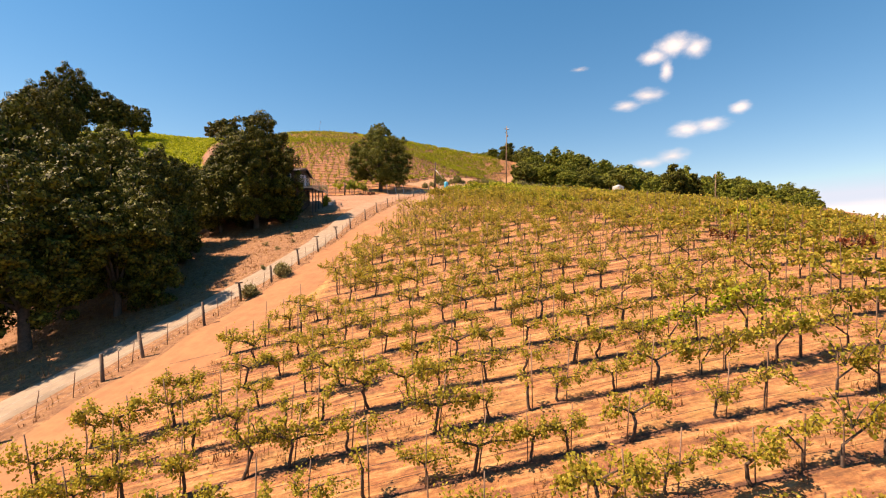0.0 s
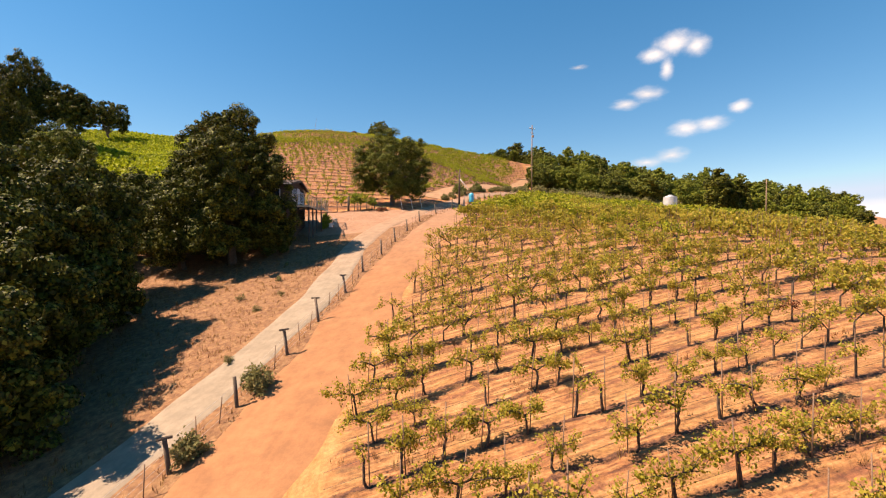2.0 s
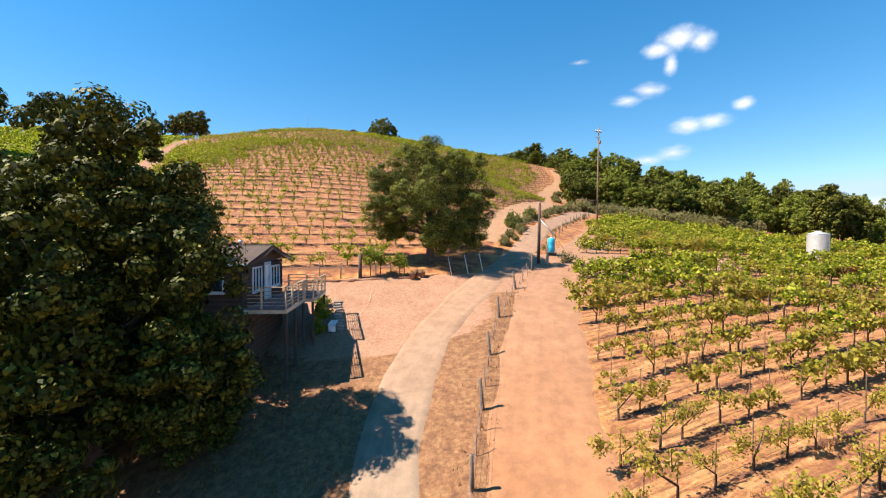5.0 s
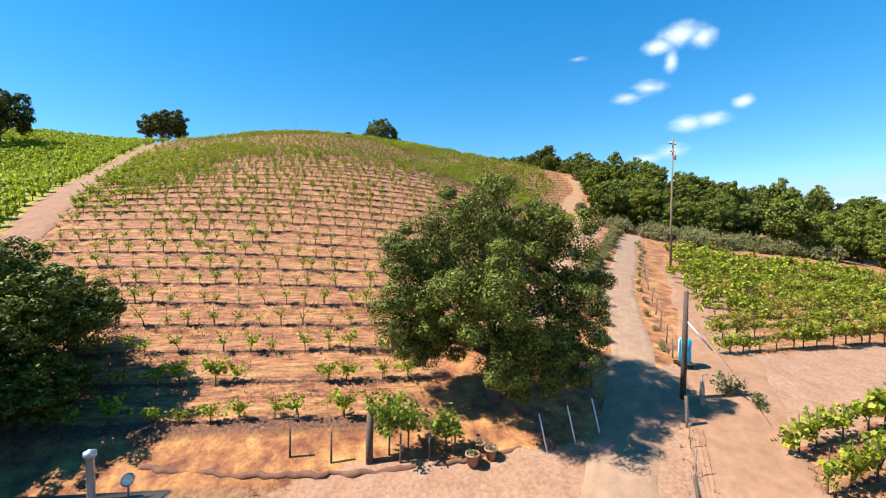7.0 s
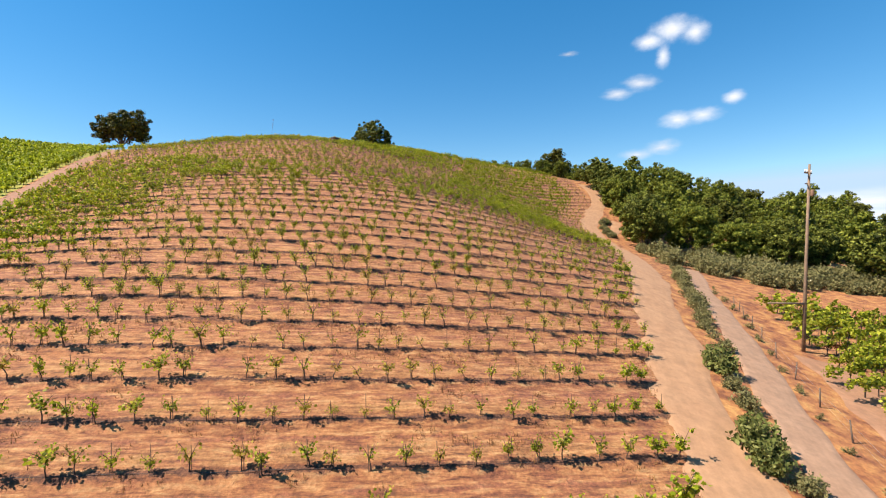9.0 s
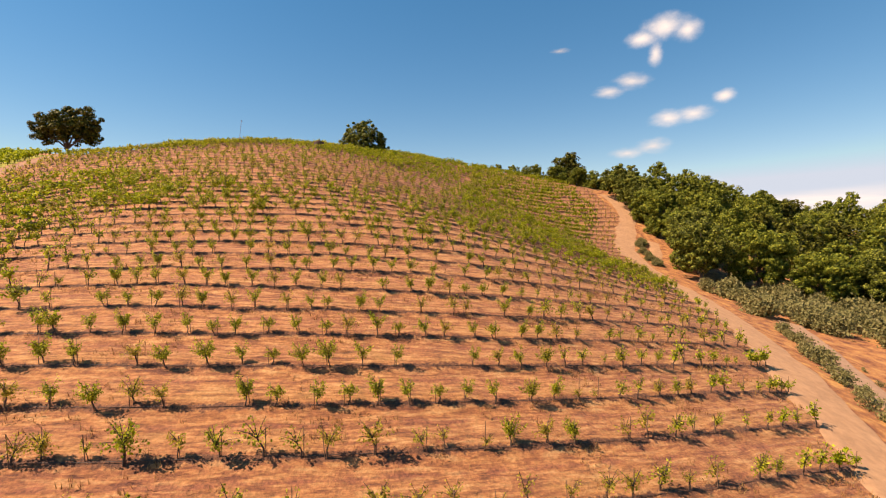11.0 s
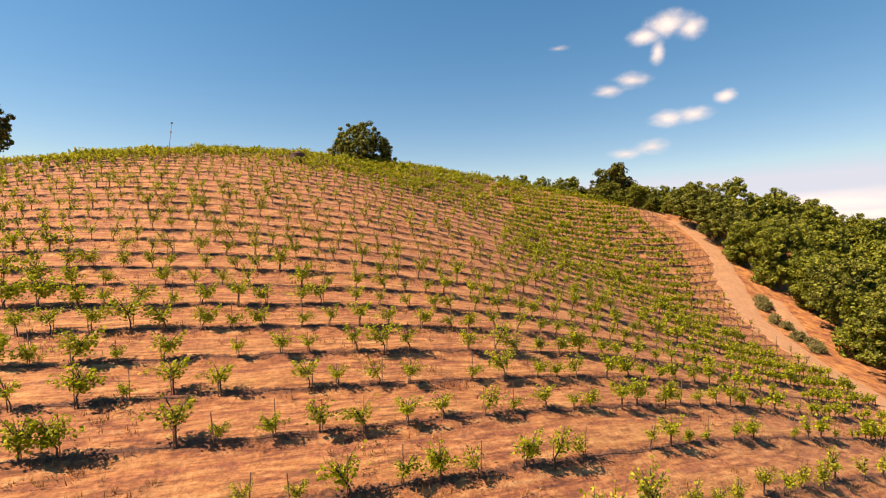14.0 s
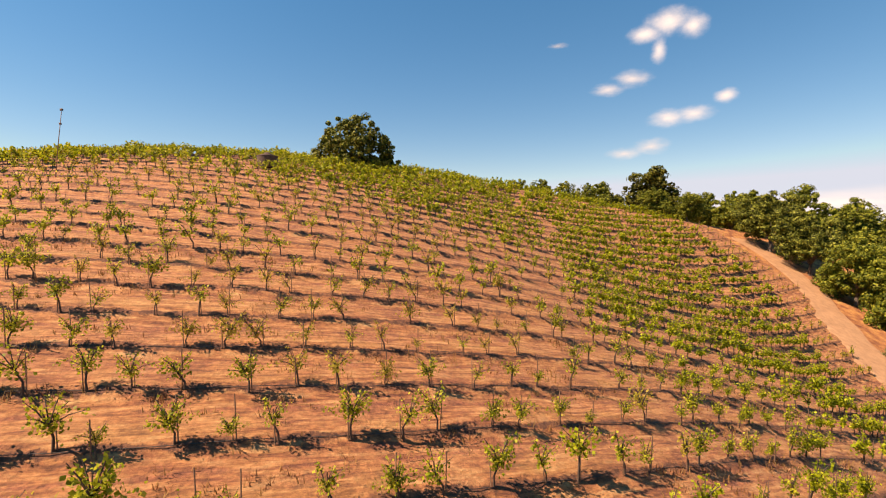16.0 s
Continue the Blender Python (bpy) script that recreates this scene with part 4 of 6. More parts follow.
CREST_PLAN = [(-1.6, 0, 4.6, 2.9, 2.3), (0.7, 0, 4.9, 2.7, 2.4), (-2.6, 0, 3.0, 2.5, 2.0), (1.8, -0.3, 3.4, 2.5, 2.0), (4.2, 0.2, 3.1, 1.7, 1.9), (4.4, 0, 1.4, 1.6, 1.4), (-0.4, -1.7, 2.4, 2.8, 2.2), (-2.8, 0.2, 1.2, 2.3, 1.5), (2.2, 0.4, 1.2, 2.3, 1.5)]
big_oak = oak(1, 11.2, 5.0, 270, 560, 0.064, LIT_OAK_LEAF, 0.07, 0.36, 11, OAK_PLAN, 0.58)
house_oak = oak(9, 15.7, 5.4, 340, 200, 0.125, OAK_LEAF, 0.03, 0.4, 13, HOUSE_PLAN, 0.62)
oak_b = oak(2, 11.5, 5.2, 210, 150, 0.145, OAK_LEAF, 0.08, 0.33, 9, None, 0.66)
yard_oak = oak(12, 11.3, 5.6, 230, 190, 0.12, LIT_OAK_LEAF, 0.12, 0.36, 9, None, 0.6)
yard_small = oak(14, 9.5, 4.4, 170, 130, 0.14, LIT_OAK_LEAF, 0.1, 0.26, 8, None, 0.55)
oak_c = oak(3, 13.5, 5.2, 240, 150, 0.145, OAK_LEAF, 0.06, 0.35, 11, None, 0.66)
oak_d = oak(4, 9.5, 4.4, 180, 150, 0.135, OAK_LEAF, 0.04, 0.26, 8, None, 0.58)
tree("oak_tree", big_oak, -11.5, 78.7, "large dark green live oak at the lane's bend")
tree("oak_tree", house_oak, -24.9, 57.0, "tall dense dark oak beside the cabin")
# grove below the house
for k, (x, y, shape, sc, tall) in enumerate(((-26.5, 27, oak_c, 0.95, 1.0), (-29.5, 33, oak_c, 1.05, 1.05), (-24.0, 31.5, oak_d, 0.95, 1.05), (-27.2, 37, oak_b, 0.95, 1.05), (-31, 40, oak_c, 1.05, 1.08),
                                             (-27.6, 42.4, oak_d, 0.95, 1.1), (-32.4, 49.3, oak_c, 0.74, 1.32), (-35.5, 46, oak_b, 0.9, 1.2), (-34.5, 60, oak_b, 0.85, 0.9), (-29.5, 56.8, oak_d, 0.85, 0.95), (-21.8, 58.2, oak_d, 0.72, 0.9), (-29.5, 61, oak_b, 0.8, 0.85),
                                             (-43, 58, oak_c, 1.0, 0.95), (-34, 66, oak_b, 0.85, 0.95), (-40, 66, oak_b, 0.9, 0.9), (-46, 63, oak_b, 1.0, 0.9), (-37, 37, oak_c, 1.15, 1.25), (-33, 22, oak_c, 1.1, 1.1), (-44, 44, oak_b, 1.2, 1.25), (-35, 78.8, yard_oak, 0.9, 0.84), (-33.2, 77.2, yard_small, 0.66, 0.7), (-36.2, 76.6, yard_small, 0.7, 0.75), (-39.0, 75, yard_small, 1.0, 0.85))):
    tree("oak_tree", shape, x, y, "dark live oak in the dense grove by the lane", "grove oaks", k * 1.37, sc, 0.1, tall)
# wooded gully behind the grove
for k, (x, y, shape, sc, tall) in enumerate(((-70, 90, yard_oak, 1.05, 1.05), (-80, 89, oak_c, 1.15, 1.3), (-89, 93, yard_oak, 1.25, 1.2))):
    tree("oak_tree", shape, x, y, "olive green oak in the gully behind the grove", "gully oaks", 0.8 + k * 2.1, sc, 0.3, tall)
# lone trees on the skyline
lone_oak = oak(6, 9.2, 5.0, 150, 70, 0.24, OAK_LEAF, 0.22, 0.3, 7, LONE_PLAN, 0.6)
tall_oak = oak(8, 13.8, 4.6, 170, 70, 0.26, OAK_LEAF, 0.2, 0.35, 9, None, 0.65)
crest_oak = oak(7, 7.4, 5.2, 170, 100, 0.19, LIT_OAK_LEAF, 0.0, 0.3, 9, CREST_PLAN, 0.55)
tree("oak_tree", lone_oak, -117.5, 229, "round dark oak alone beside the hilltop track", scale=1.6)
tree("oak_tree", crest_oak, -31.5, 211, "broad green oak half hidden behind the hill's crest", scale=1.12, sink=0.6)
tree("oak_tree", tall_oak, -86.5, 111.5, "tall dark oak on the far vineyard's slope", turn=2.0, scale=1.0)
tree("oak_tree", oak_c, -96.5, 111, "very tall oak standing behind the grove", scale=1.3, tall=1.25)
tree("oak_tree", oak_b, -106, 112, "tall rounded oak standing behind the grove", scale=1.35, tall=1.35)
tree("oak_tree", lone_oak, -124.5, 172, "round dark oak on the far vineyard's ridge", turn=1.0, scale=1.2, tall=1.3)
# woods along the ridge
wood_shapes = [oak(20 + k, 12.5, 5.2, 130, 60, 0.28, m_, 0.02, 0.26, 8, None, 0.74) for k, m_ in enumerate((OAK_LEAF, LIT_OAK_LEAF, BAY_LEAF, BAY_LEAF, BAY_LEAF))]
edge_shapes = [oak(30 + k, 11.0, 5.0, 190, 110, 0.18, m_, 0.05, 0.28, 9, None, 0.64) for k, m_ in enumerate((LIT_OAK_LEAF, BAY_LEAF))]

slim_oak = oak(37, 12.5, 2.9, 110, 60, 0.26, OAK_LEAF, 0.02, 0.24, 7, None, 0.6)


def woods():
    r = np.random.default_rng(5)
    spots = []
    edge = [(30.5, 164.5), (35, 171), (38.5, 178), (41.5, 184), (40, 190.5), (40.5, 197), (41, 204.5), (40.5, 211.5), (31.5, 221), (26, 223), (37, 241), (41, 164), (46, 157), (52, 152), (59, 153), (66, 151), (74, 150), (83, 150)]
    for x, y in edge:
        spots.append((x, y, True))
    tries = 0
    while len(spots) < 105 and tries < 4000:
        tries += 1
        x, y = r.uniform(32, 150), r.uniform(152, 262)
        if x < 45 + max(0, (y - 165)) * 0.12 and y < 236:
            continue
        if min((x - a) ** 2 + (y - b) ** 2 for a, b, _ in spots) > 33:
            spots.append((x, y, False))
    for x, y in ((77, 122), (84, 121), (92, 124), (101, 128), (112, 132), (57, 140), (66, 139), (76, 137)):
        spots.append((x, y, False))
    for k, (x, y, at_edge) in enumerate(spots):
        bay = r.random() < (0.3 if k < 4 else 0.6) and k != 10 or k in (8, 9)
        shapes = edge_shapes if at_edge and k < 15 else wood_shapes
        low_ = 0.62 if k in (8, 9) else 0.72 if 100 < y < 140 else 1.4 if k == 10 else 1.0
        shapes = wood_shapes if k == 10 else shapes
        sh = wood_shapes[0] if k == 10 else shapes[(1 if bay else 0)] if shapes is edge_shapes else shapes[2 + int(r.integers(0, 3)) if bay else int(r.integers(0, 2))]
        tree("bay_tree" if bay else "oak_tree", sh, x, y, "lighter green tree in the ridge woods" if bay else "dark green oak in the ridge woods", "ridge woods", r.uniform(0, 6.28), low_ * r.uniform(0.88, 1.12), 0.3, r.uniform(0.88, 1.1))

    for k, (x, y) in enumerate(((64, 119.5), (67.5, 122), (71, 121.5))):
        tree("oak_tree", slim_oak, x, y, "tall narrow dark tree behind the lower vine block", "ridge woods", k * 2.1, 1.0 - 0.06 * k, 0.3)
    for k, (x, y) in enumerate(((24, 247), (27, 246), (20, 253), (15, 258), (10, 262), (42, 233), (46, 227), (44.5, 220), (49, 222))):
        tree("bay_tree", wood_shapes[2 + k % 2], x, y, "light green tree rising behind the hill's crest", "ridge woods", k * 1.1, 0.85 + 0.03 * k if k < 5 else 0.72, 0.3)


woods()


# ---- brush and grass ----
def bush_shape(seed, spread, height, n, size, material):
    r = np.random.default_rng(seed)
    s = Solid()
    P = []
    for _ in range(max(5, n // 60)):
        d = r.normal(size=3)
        d[2] = abs(d[2]) + 0.35
        d /= np.linalg.norm(d)
        e = d * np.array([spread, spread, height]) * r.uniform(0.6, 1.0)
        s.tube([(0, 0, -0.1), e * 0.5 + np.array([0, 0, 0.1]), e], (0.03, 0.02, 0.008), 4, False)
        q = r.random((60, 1)) ** 0.55
        P.append(e * q + r.normal(0, 0.12, (60, 3)) * spread)
    P = np.vstack(P)
    P = P[P[:, 2] > 0]
    v, f = leaves(P, size, 0.5, 1.6, r)
    return s.mesh("stems", VINE_BARK), mesh("foliage", v, f, (material,))


green_bush = bush_shape(41, 0.95, 1.7, 1500, 0.12, SAGE_LEAF)
grey_bush = bush_shape(42, 1.3, 1.8, 1800, 0.13, BRUSH_LEAF)
bare_bush = bush_shape(43, 1.0, 1.5, 420, 0.10, BRUSH_LEAF)
lime_bush = bush_shape(44, 0.8, 1.3, 900, 0.14, LIME_LEAF)


def shrub(shape, x, y, label, scale=1.0, turn=0.0, group=""):
    root = new("shrub")
    root.matrix_basis = Matrix.Translation(on(x, y)) @ Matrix.Rotation(turn, 4, "Z") @ Matrix.Scale(scale, 4)
    part("stems", shape[0], root)
    part("foliage", shape[1], root)
    return tagged(root, label, "shrub", group)


def shrubs():
    r = np.random.default_rng(9)
    verge = run([(-4.6, 82.5), (-1.3, 91), (0.6, 96.8), (3.2, 102.5), (7, 109.5), (11, 117.5), (16, 127.5), (20, 135), (24.5, 143)], 2.3)
    for k, (x, y) in enumerate(verge):
        sh, sc = ((grey_bush, r.uniform(0.35, 0.6)), (bare_bush, r.uniform(0.5, 0.8)), (grey_bush, r.uniform(0.4, 0.7)))[k % 3]
        shrub(sh, x + r.normal(0, 0.3), y, "dusty shrub on the verge between lane and track", sc * (1.1 + 0.5 * (y > 112)), r.uniform(0, 6), "verge shrubs")
    for x, y, sc in ((-0.6, 95.6, 1.45), (-1.0, 94.4, 1.15), (0.2, 97.2, 0.9), (3.3, 103.6, 1.35), (3.9, 105.2, 1.0)):
        shrub(green_bush, x, y, "tall green shrub beside the gravel lane", sc, x, "verge shrubs")
    for k in range(95):
        x, y = r.uniform(26, 66), r.uniform(136, 161)
        if line_dist(np.array(x), np.array(y), ROAD) < 2.4 or line_dist(np.array(x), np.array(y), HILL_TRACK) < 3 or y < 133 + (x < 30) * 6:
            continue
        shrub(grey_bush, x, y, "grey-green brush below the woods", r.uniform(0.9, 2.1), r.uniform(0, 6), "brush below the woods")
    for x, y in ((30.5, 144.5), (33, 147), (28.5, 150.5), (26, 146.5)):
        shrub(grey_bush, x, y, "olive brush arching over the lane's end", 1.9, x, "brush below the woods")
    for k in range(22):
        y = r.uniform(172, 188)
        x = np.interp(y, [p[1] for p in HILL_TRACK], [p[0] for p in HILL_TRACK]) + r.uniform(2.8, 4.6)
        shrub(grey_bush if k % 3 else green_bush, x, y, "low green brush below the track", r.uniform(0.5, 0.9), k, "brush below the woods")
    for x, y, sc in ((-12.9, 34.4, 0.75), (-13.7, 30.4, 0.6)):
        shrub(grey_bush, x, y, "grey-green bush growing through the wire fence", sc, x)
    for x, y, sc in ( (-15.7, 37.5, 0.45), (-17.2, 44.5, 0.4), (-16.4, 47, 0.35), (-17.9, 50.5, 0.4), (-19.6, 47.2, 0.45), (-18.6, 54.2, 0.4)):
        shrub(bare_bush, x, y, "small dry weed by the lane", sc, x, "dry weeds")
    for x, y, sc in ((1.4, 79.3, 1.0), (2.2, 78.2, 0.7)):
        shrub(bare_bush, x, y, "half-bare bush beside the water tank", sc, x)
    for k in range(16):
        y = 84 + k * 3.1
        x = np.interp(y, [p[1] for p in ROAD], [p[0] for p in ROAD]) + 2.1 + r.normal(0, 0.2)
        shrub(bare_bush, x, y, "dry weeds along the lane's bank", r.uniform(0.35, 0.6), k, "dry weeds")


shrubs()


def grass_tufts():
    r = np.random.default_rng(77)
    n = 5200
    x, y = r.uniform(-34, -10, n), r.uniform(20, 74, n)
    ok = (x < np.interp(y, [p[1] for p in ROAD], [p[0] for p in ROAD]) - 1.7) & (np.hypot((x + 14.5) / 6.8, (y - 68.5) / 7.5) > 1)
    hx, hy = r.uniform(-60, 20, 42000), r.uniform(78, 170, 42000)
    weedy = np.array([noise.noise((a * 0.22, b * 0.5, 9.1)) + 0.5 * noise.noise((a * 0.9, b * 1.3, 2.2)) for a, b in zip(hx, hy)])
    hk = in_hill(hx, hy) & (weedy > 0.16)
    qx, qy = r.uniform(-14, 40, 26000), r.uniform(6, 76, 26000)
    weedy = np.array([noise.noise((a * 0.2, b * 0.5, 4.1)) + 0.5 * noise.noise((a * 0.9, b * 1.3, 7.2)) for a, b in zip(qx, qy)])
    qk = in_right(qx, qy) & (weedy > 0.22)
    fx, fy = [], []
    for a, b in run(FENCE, 0.25):
        fx.append(a + r.normal(0, 0.35))
        fy.append(b)
    x, y = np.concatenate([x[ok], hx[hk], qx[qk], fx]), np.concatenate([y[ok], hy[hk], qy[qk], fy])
    z = land(x, y)
    each = 5
    c = np.repeat(np.stack([x, y, z], 1), each, 0)
    m = len(c)
    a = r.uniform(0, 2 * np.pi, m)
    h = r.uniform(0.08, 0.3, m)
    lean = r.uniform(0.02, 0.16, m)
    d = np.stack([np.cos(a), np.sin(a), 0 * a], 1)
    s = np.stack([-np.sin(a), np.cos(a), 0 * a], 1) * 0.018
    base = c + r.normal(0, 0.09, (m, 3)) * np.array([1, 1, 0])
    tip = base + d * lean[:, None] + np.stack([0 * a, 0 * a, h], 1)
    v = np.stack([base - s, base + s, tip], 1).reshape(-1, 3)
    tagged(new("dry_grass", mesh("dry_grass", v, np.arange(3 * m).reshape(-1, 3), (STRAW,))), "short dry straw-coloured grass tufts", "grass", kind="stuff")


grass_tufts()


# ---- fence along the lane ----
FENCE_WOOD = mat("grey_fence_wood", (0.17, 0.12, 0.085), (0.07, 0.048, 0.035), 6, 50, 0.9, 0.4, objrand=0.3)
MESH_WIRE = mat("fence_wire", (0.42, 0.40, 0.38), (0.25, 0.22, 0.2), 30, 80, 0.5, 0.05, metal=0.6)


def fence():
    r = np.random.default_rng(31)
    root = new("wire_fence")
    root.location = on(*FENCE[0])
    base = Vector(root.location)
    line = run(FENCE, 0.5)
    shapes = []
    for k in range(4):
        h = 1.28 + 0.05 * k
        shapes.append(Solid().tube([(0, 0, -0.4), (0.01, 0, 0.3), (0.02 * k, 0.01, h)], (0.09, 0.085, 0.078), 8).mesh("post", FENCE_WOOD))
    cross = Solid().box((0.5, 0.1, 0.09), (0, 0, 0)).mesh("crosspiece", FENCE_WOOD)
    stake = Solid().tube([(0, 0, -0.3), (0.02, 0, 1.15)], 0.02, 5).mesh("stake", STEEL)
    posts = [(-17.4, 16.2), (-16.3, 20.4), (-15.9, 22.6), (-14.6, 26.1), (-14.1, 29.8), (-13.35, 33.3), (-12.6, 37.4), (-12.05, 41.3), (-11.3, 45.6), (-10.8, 49.9), (-9.85, 54.3), (-9.0, 58.4), (-8.1, 62.9), (-6.9, 67.3), (-4.9, 72), (-2.6, 76.6)]
    for k, (x, y) in enumerate(posts):
        p = part("post", shapes[k % 4], root, at=Vector(on(x, y)) - base)
        p.rotation_euler = (r.normal(0, 0.06), -0.12 + r.normal(0, 0.05), r.uniform(-0.4, 0.4))
        if k in (4, 6, 7, 8):
            c = part("crosspiece", cross, p, at=(0.02 * (k % 4), 0.01, 1.3 + 0.05 * (k % 4)))
            c.rotation_euler = (0, 0.1, 0.35)
        if k + 1 < len(posts):
            for q in (0.36, 0.7):
                xs, ys = x + (posts[k + 1][0] - x) * q, y + (posts[k + 1][1] - y) * q
                p = part("stake", stake, root, at=Vector(on(xs, ys)) - base)
                p.rotation_euler = (r.normal(0, 0.08), r.normal(0, 0.1), 0)
    w = Solid()
    z = land(line[:, 0], line[:, 1])
    for h in (0.12, 0.4, 0.7, 1.0):
        w.tube(np.column_stack([line, z + h]) - np.array(base), 0.006, 3, False)
    part("wire_netting", w.mesh("wire_netting", MESH_WIRE), root, "thin galvanised wire netting")
    tagged(root, "leaning wooden post fence with wire netting along the lane", "fence")


fence()


def lane_posts():
    """Single stakes of the upper fence beside the lane."""
    r = np.random.default_rng(33)
    s = Solid().tube([(0, 0, -0.3), (0.03, 0.02, 1.3)], (0.045, 0.04), 6).mesh("upper_post", FENCE_WOOD)
    root = new("wire_fence")
    pts = run([(-1.2, 79), (3.4, 90), (6.1, 98.6), (11.7, 108.8), (16.5, 118), (21.5, 128)], 4.0)
    root.location = on(*pts[0])
    base = Vector(root.location)
    for x, y in pts:
        p = part("post", s, root, at=Vector(on(x, y)) - base)
        p.rotation_euler = (r.normal(0, 0.1), r.normal(0, 0.1), 0)
    w = Solid()
    for h in (0.5, 1.0):
        w.tube(np.column_stack([pts, land(pts[:, 0], pts[:, 1]) + h]) - np.array(base), 0.006, 3, False)
    part("wire", w.mesh("wire", MESH_WIRE), root)
    tagged(root, "sparse leaning posts with wire on the lane's upper bank", "fence")


lane_posts()

# ---- poles, tanks ----
POLE_WOOD = mat("utility_pole_wood", (0.24, 0.16, 0.10), (0.13, 0.085, 0.055), 3, 40, 0.9, 0.3)
DARK_WOOD = mat("dark_pole_wood", (0.10, 0.06, 0.045), (0.05, 0.03, 0.022), 4, 40, 0.9, 0.3)
BLUE_PLASTIC = mat("turquoise_plastic", (0.02, 0.42, 0.62), (0.015, 0.36, 0.55), 3, 30, 0.35, 0.02)
WHITE_PAINT = mat("white_paint", (0.78, 0.77, 0.74), (0.66, 0.64, 0.6), 4, 50, 0.6, 0.05)
TANK_STEEL = mat("dull_tank_steel", (0.52, 0.52, 0.50), (0.38, 0.38, 0.37), 1.5, 30, 0.45, 0.05, metal=0.35)
PVC = mat("white_pipe", (0.75, 0.73, 0.70), (0.6, 0.58, 0.55), 6, 40, 0.4, 0.02)
CLAY = mat("terracotta", (0.33, 0.18, 0.12), (0.22, 0.12, 0.08), 6, 50, 0.9, 0.2)


def utility_pole(x, y):
    root = new("utility_pole")
    root.location = on(x, y)
    top = 42.2 - land1(x, y)
    part("pole", Solid().tube([(0, 0, -1), (0, 0, top * 0.5), (0.05, 0, top)], (0.15, 0.125, 0.09), 10).mesh("pole", POLE_WOOD, True), root)
    arm = Solid().box((1.5, 0.1, 0.12), (0.05, 0.12, top - 0.75), 0.5)
    part("crossarm", arm.mesh("crossarm", POLE_WOOD), root)
    arm = Solid().box((1.0, 0.09, 0.1), (0.05, 0.12, top - 1.7), 0.5)
    part("crossarm", arm.mesh("crossarm", POLE_WOOD), root)
    ins = Solid().lathe([(0.02, 0), (0.06, 0.03), (0.04, 0.08), (0.06, 0.12), (0.03, 0.2), (0, 0.2)], sides=8).mesh("insulator", WHITE_PAINT, True)
    for d in (-0.65, -0.2, 0.3, 0.65):
        part("insulator", ins, root, at=(0.05 + d * math.cos(0.5), 0.12 + d * math.sin(0.5), top - 0.68))
    can = Solid().lathe([(0.0, 0), (0.13, 0), (0.15, 0.08), (0.15, 0.5), (0.13, 0.56), (0, 0.58)], (0.24, -0.16, top - 2.8), 12)
    part("transformer", can.mesh("transformer", STEEL, True), root, "grey transformer can")
    bar = Solid().tube([(0.1, 0, 4.3), (-3.6, -0.2, 4.45)], 0.08, 6)
    bar.tube([(-0.1, 0, 3.2), (-1.2, -0.1, 4.36)], 0.03, 5)
    part("side_arm", bar.mesh("side_arm", POLE_WOOD), root)
    return tagged(root, "tall weathered wooden utility pole with crossarms", "pole")


utility_pole(16.4, 111)
pole_far = new("utility_pole")
pole_far.location = on(75, 118)
part("pole", Solid().tube([(0, 0, -1), (0, 0, 11)], (0.16, 0.11), 8).mesh("pole", POLE_WOOD, True), pole_far)
part("crossarm", Solid().box((1.6, 0.1, 0.12), (0, 0.1, 10.2), 0.4).mesh("crossarm", POLE_WOOD), pole_far)
tagged(pole_far, "distant wooden utility pole beyond the vines", "pole")


def lane_pole(x, y):
    root = new("wooden_pole")
    root.location = on(x, y)
    part("pole", Solid().tube([(0, 0, -0.6), (0.05, 0, 3), (0.12, 0.05, 5.6)], (0.15, 0.14, 0.11), 9).mesh("pole", DARK_WOOD, True), root)
    part("brace_pipe", Solid().tube([(0.1, -0.05, 4.1), (1.35, -0.3, 2.6)], 0.045, 7).mesh("brace_pipe", PVC, True), root, "white plastic pipe slanting off the pole")
    part("guy_wire", Solid().tube([(0.1, 0, 4.7), (2.6, -2.2, 0.0)], 0.012, 4).mesh("guy_wire", STEEL), root)
    tagged(root, "dark leaning wooden pole by the lane", "pole")


lane_pole(-1.5, 78.8)


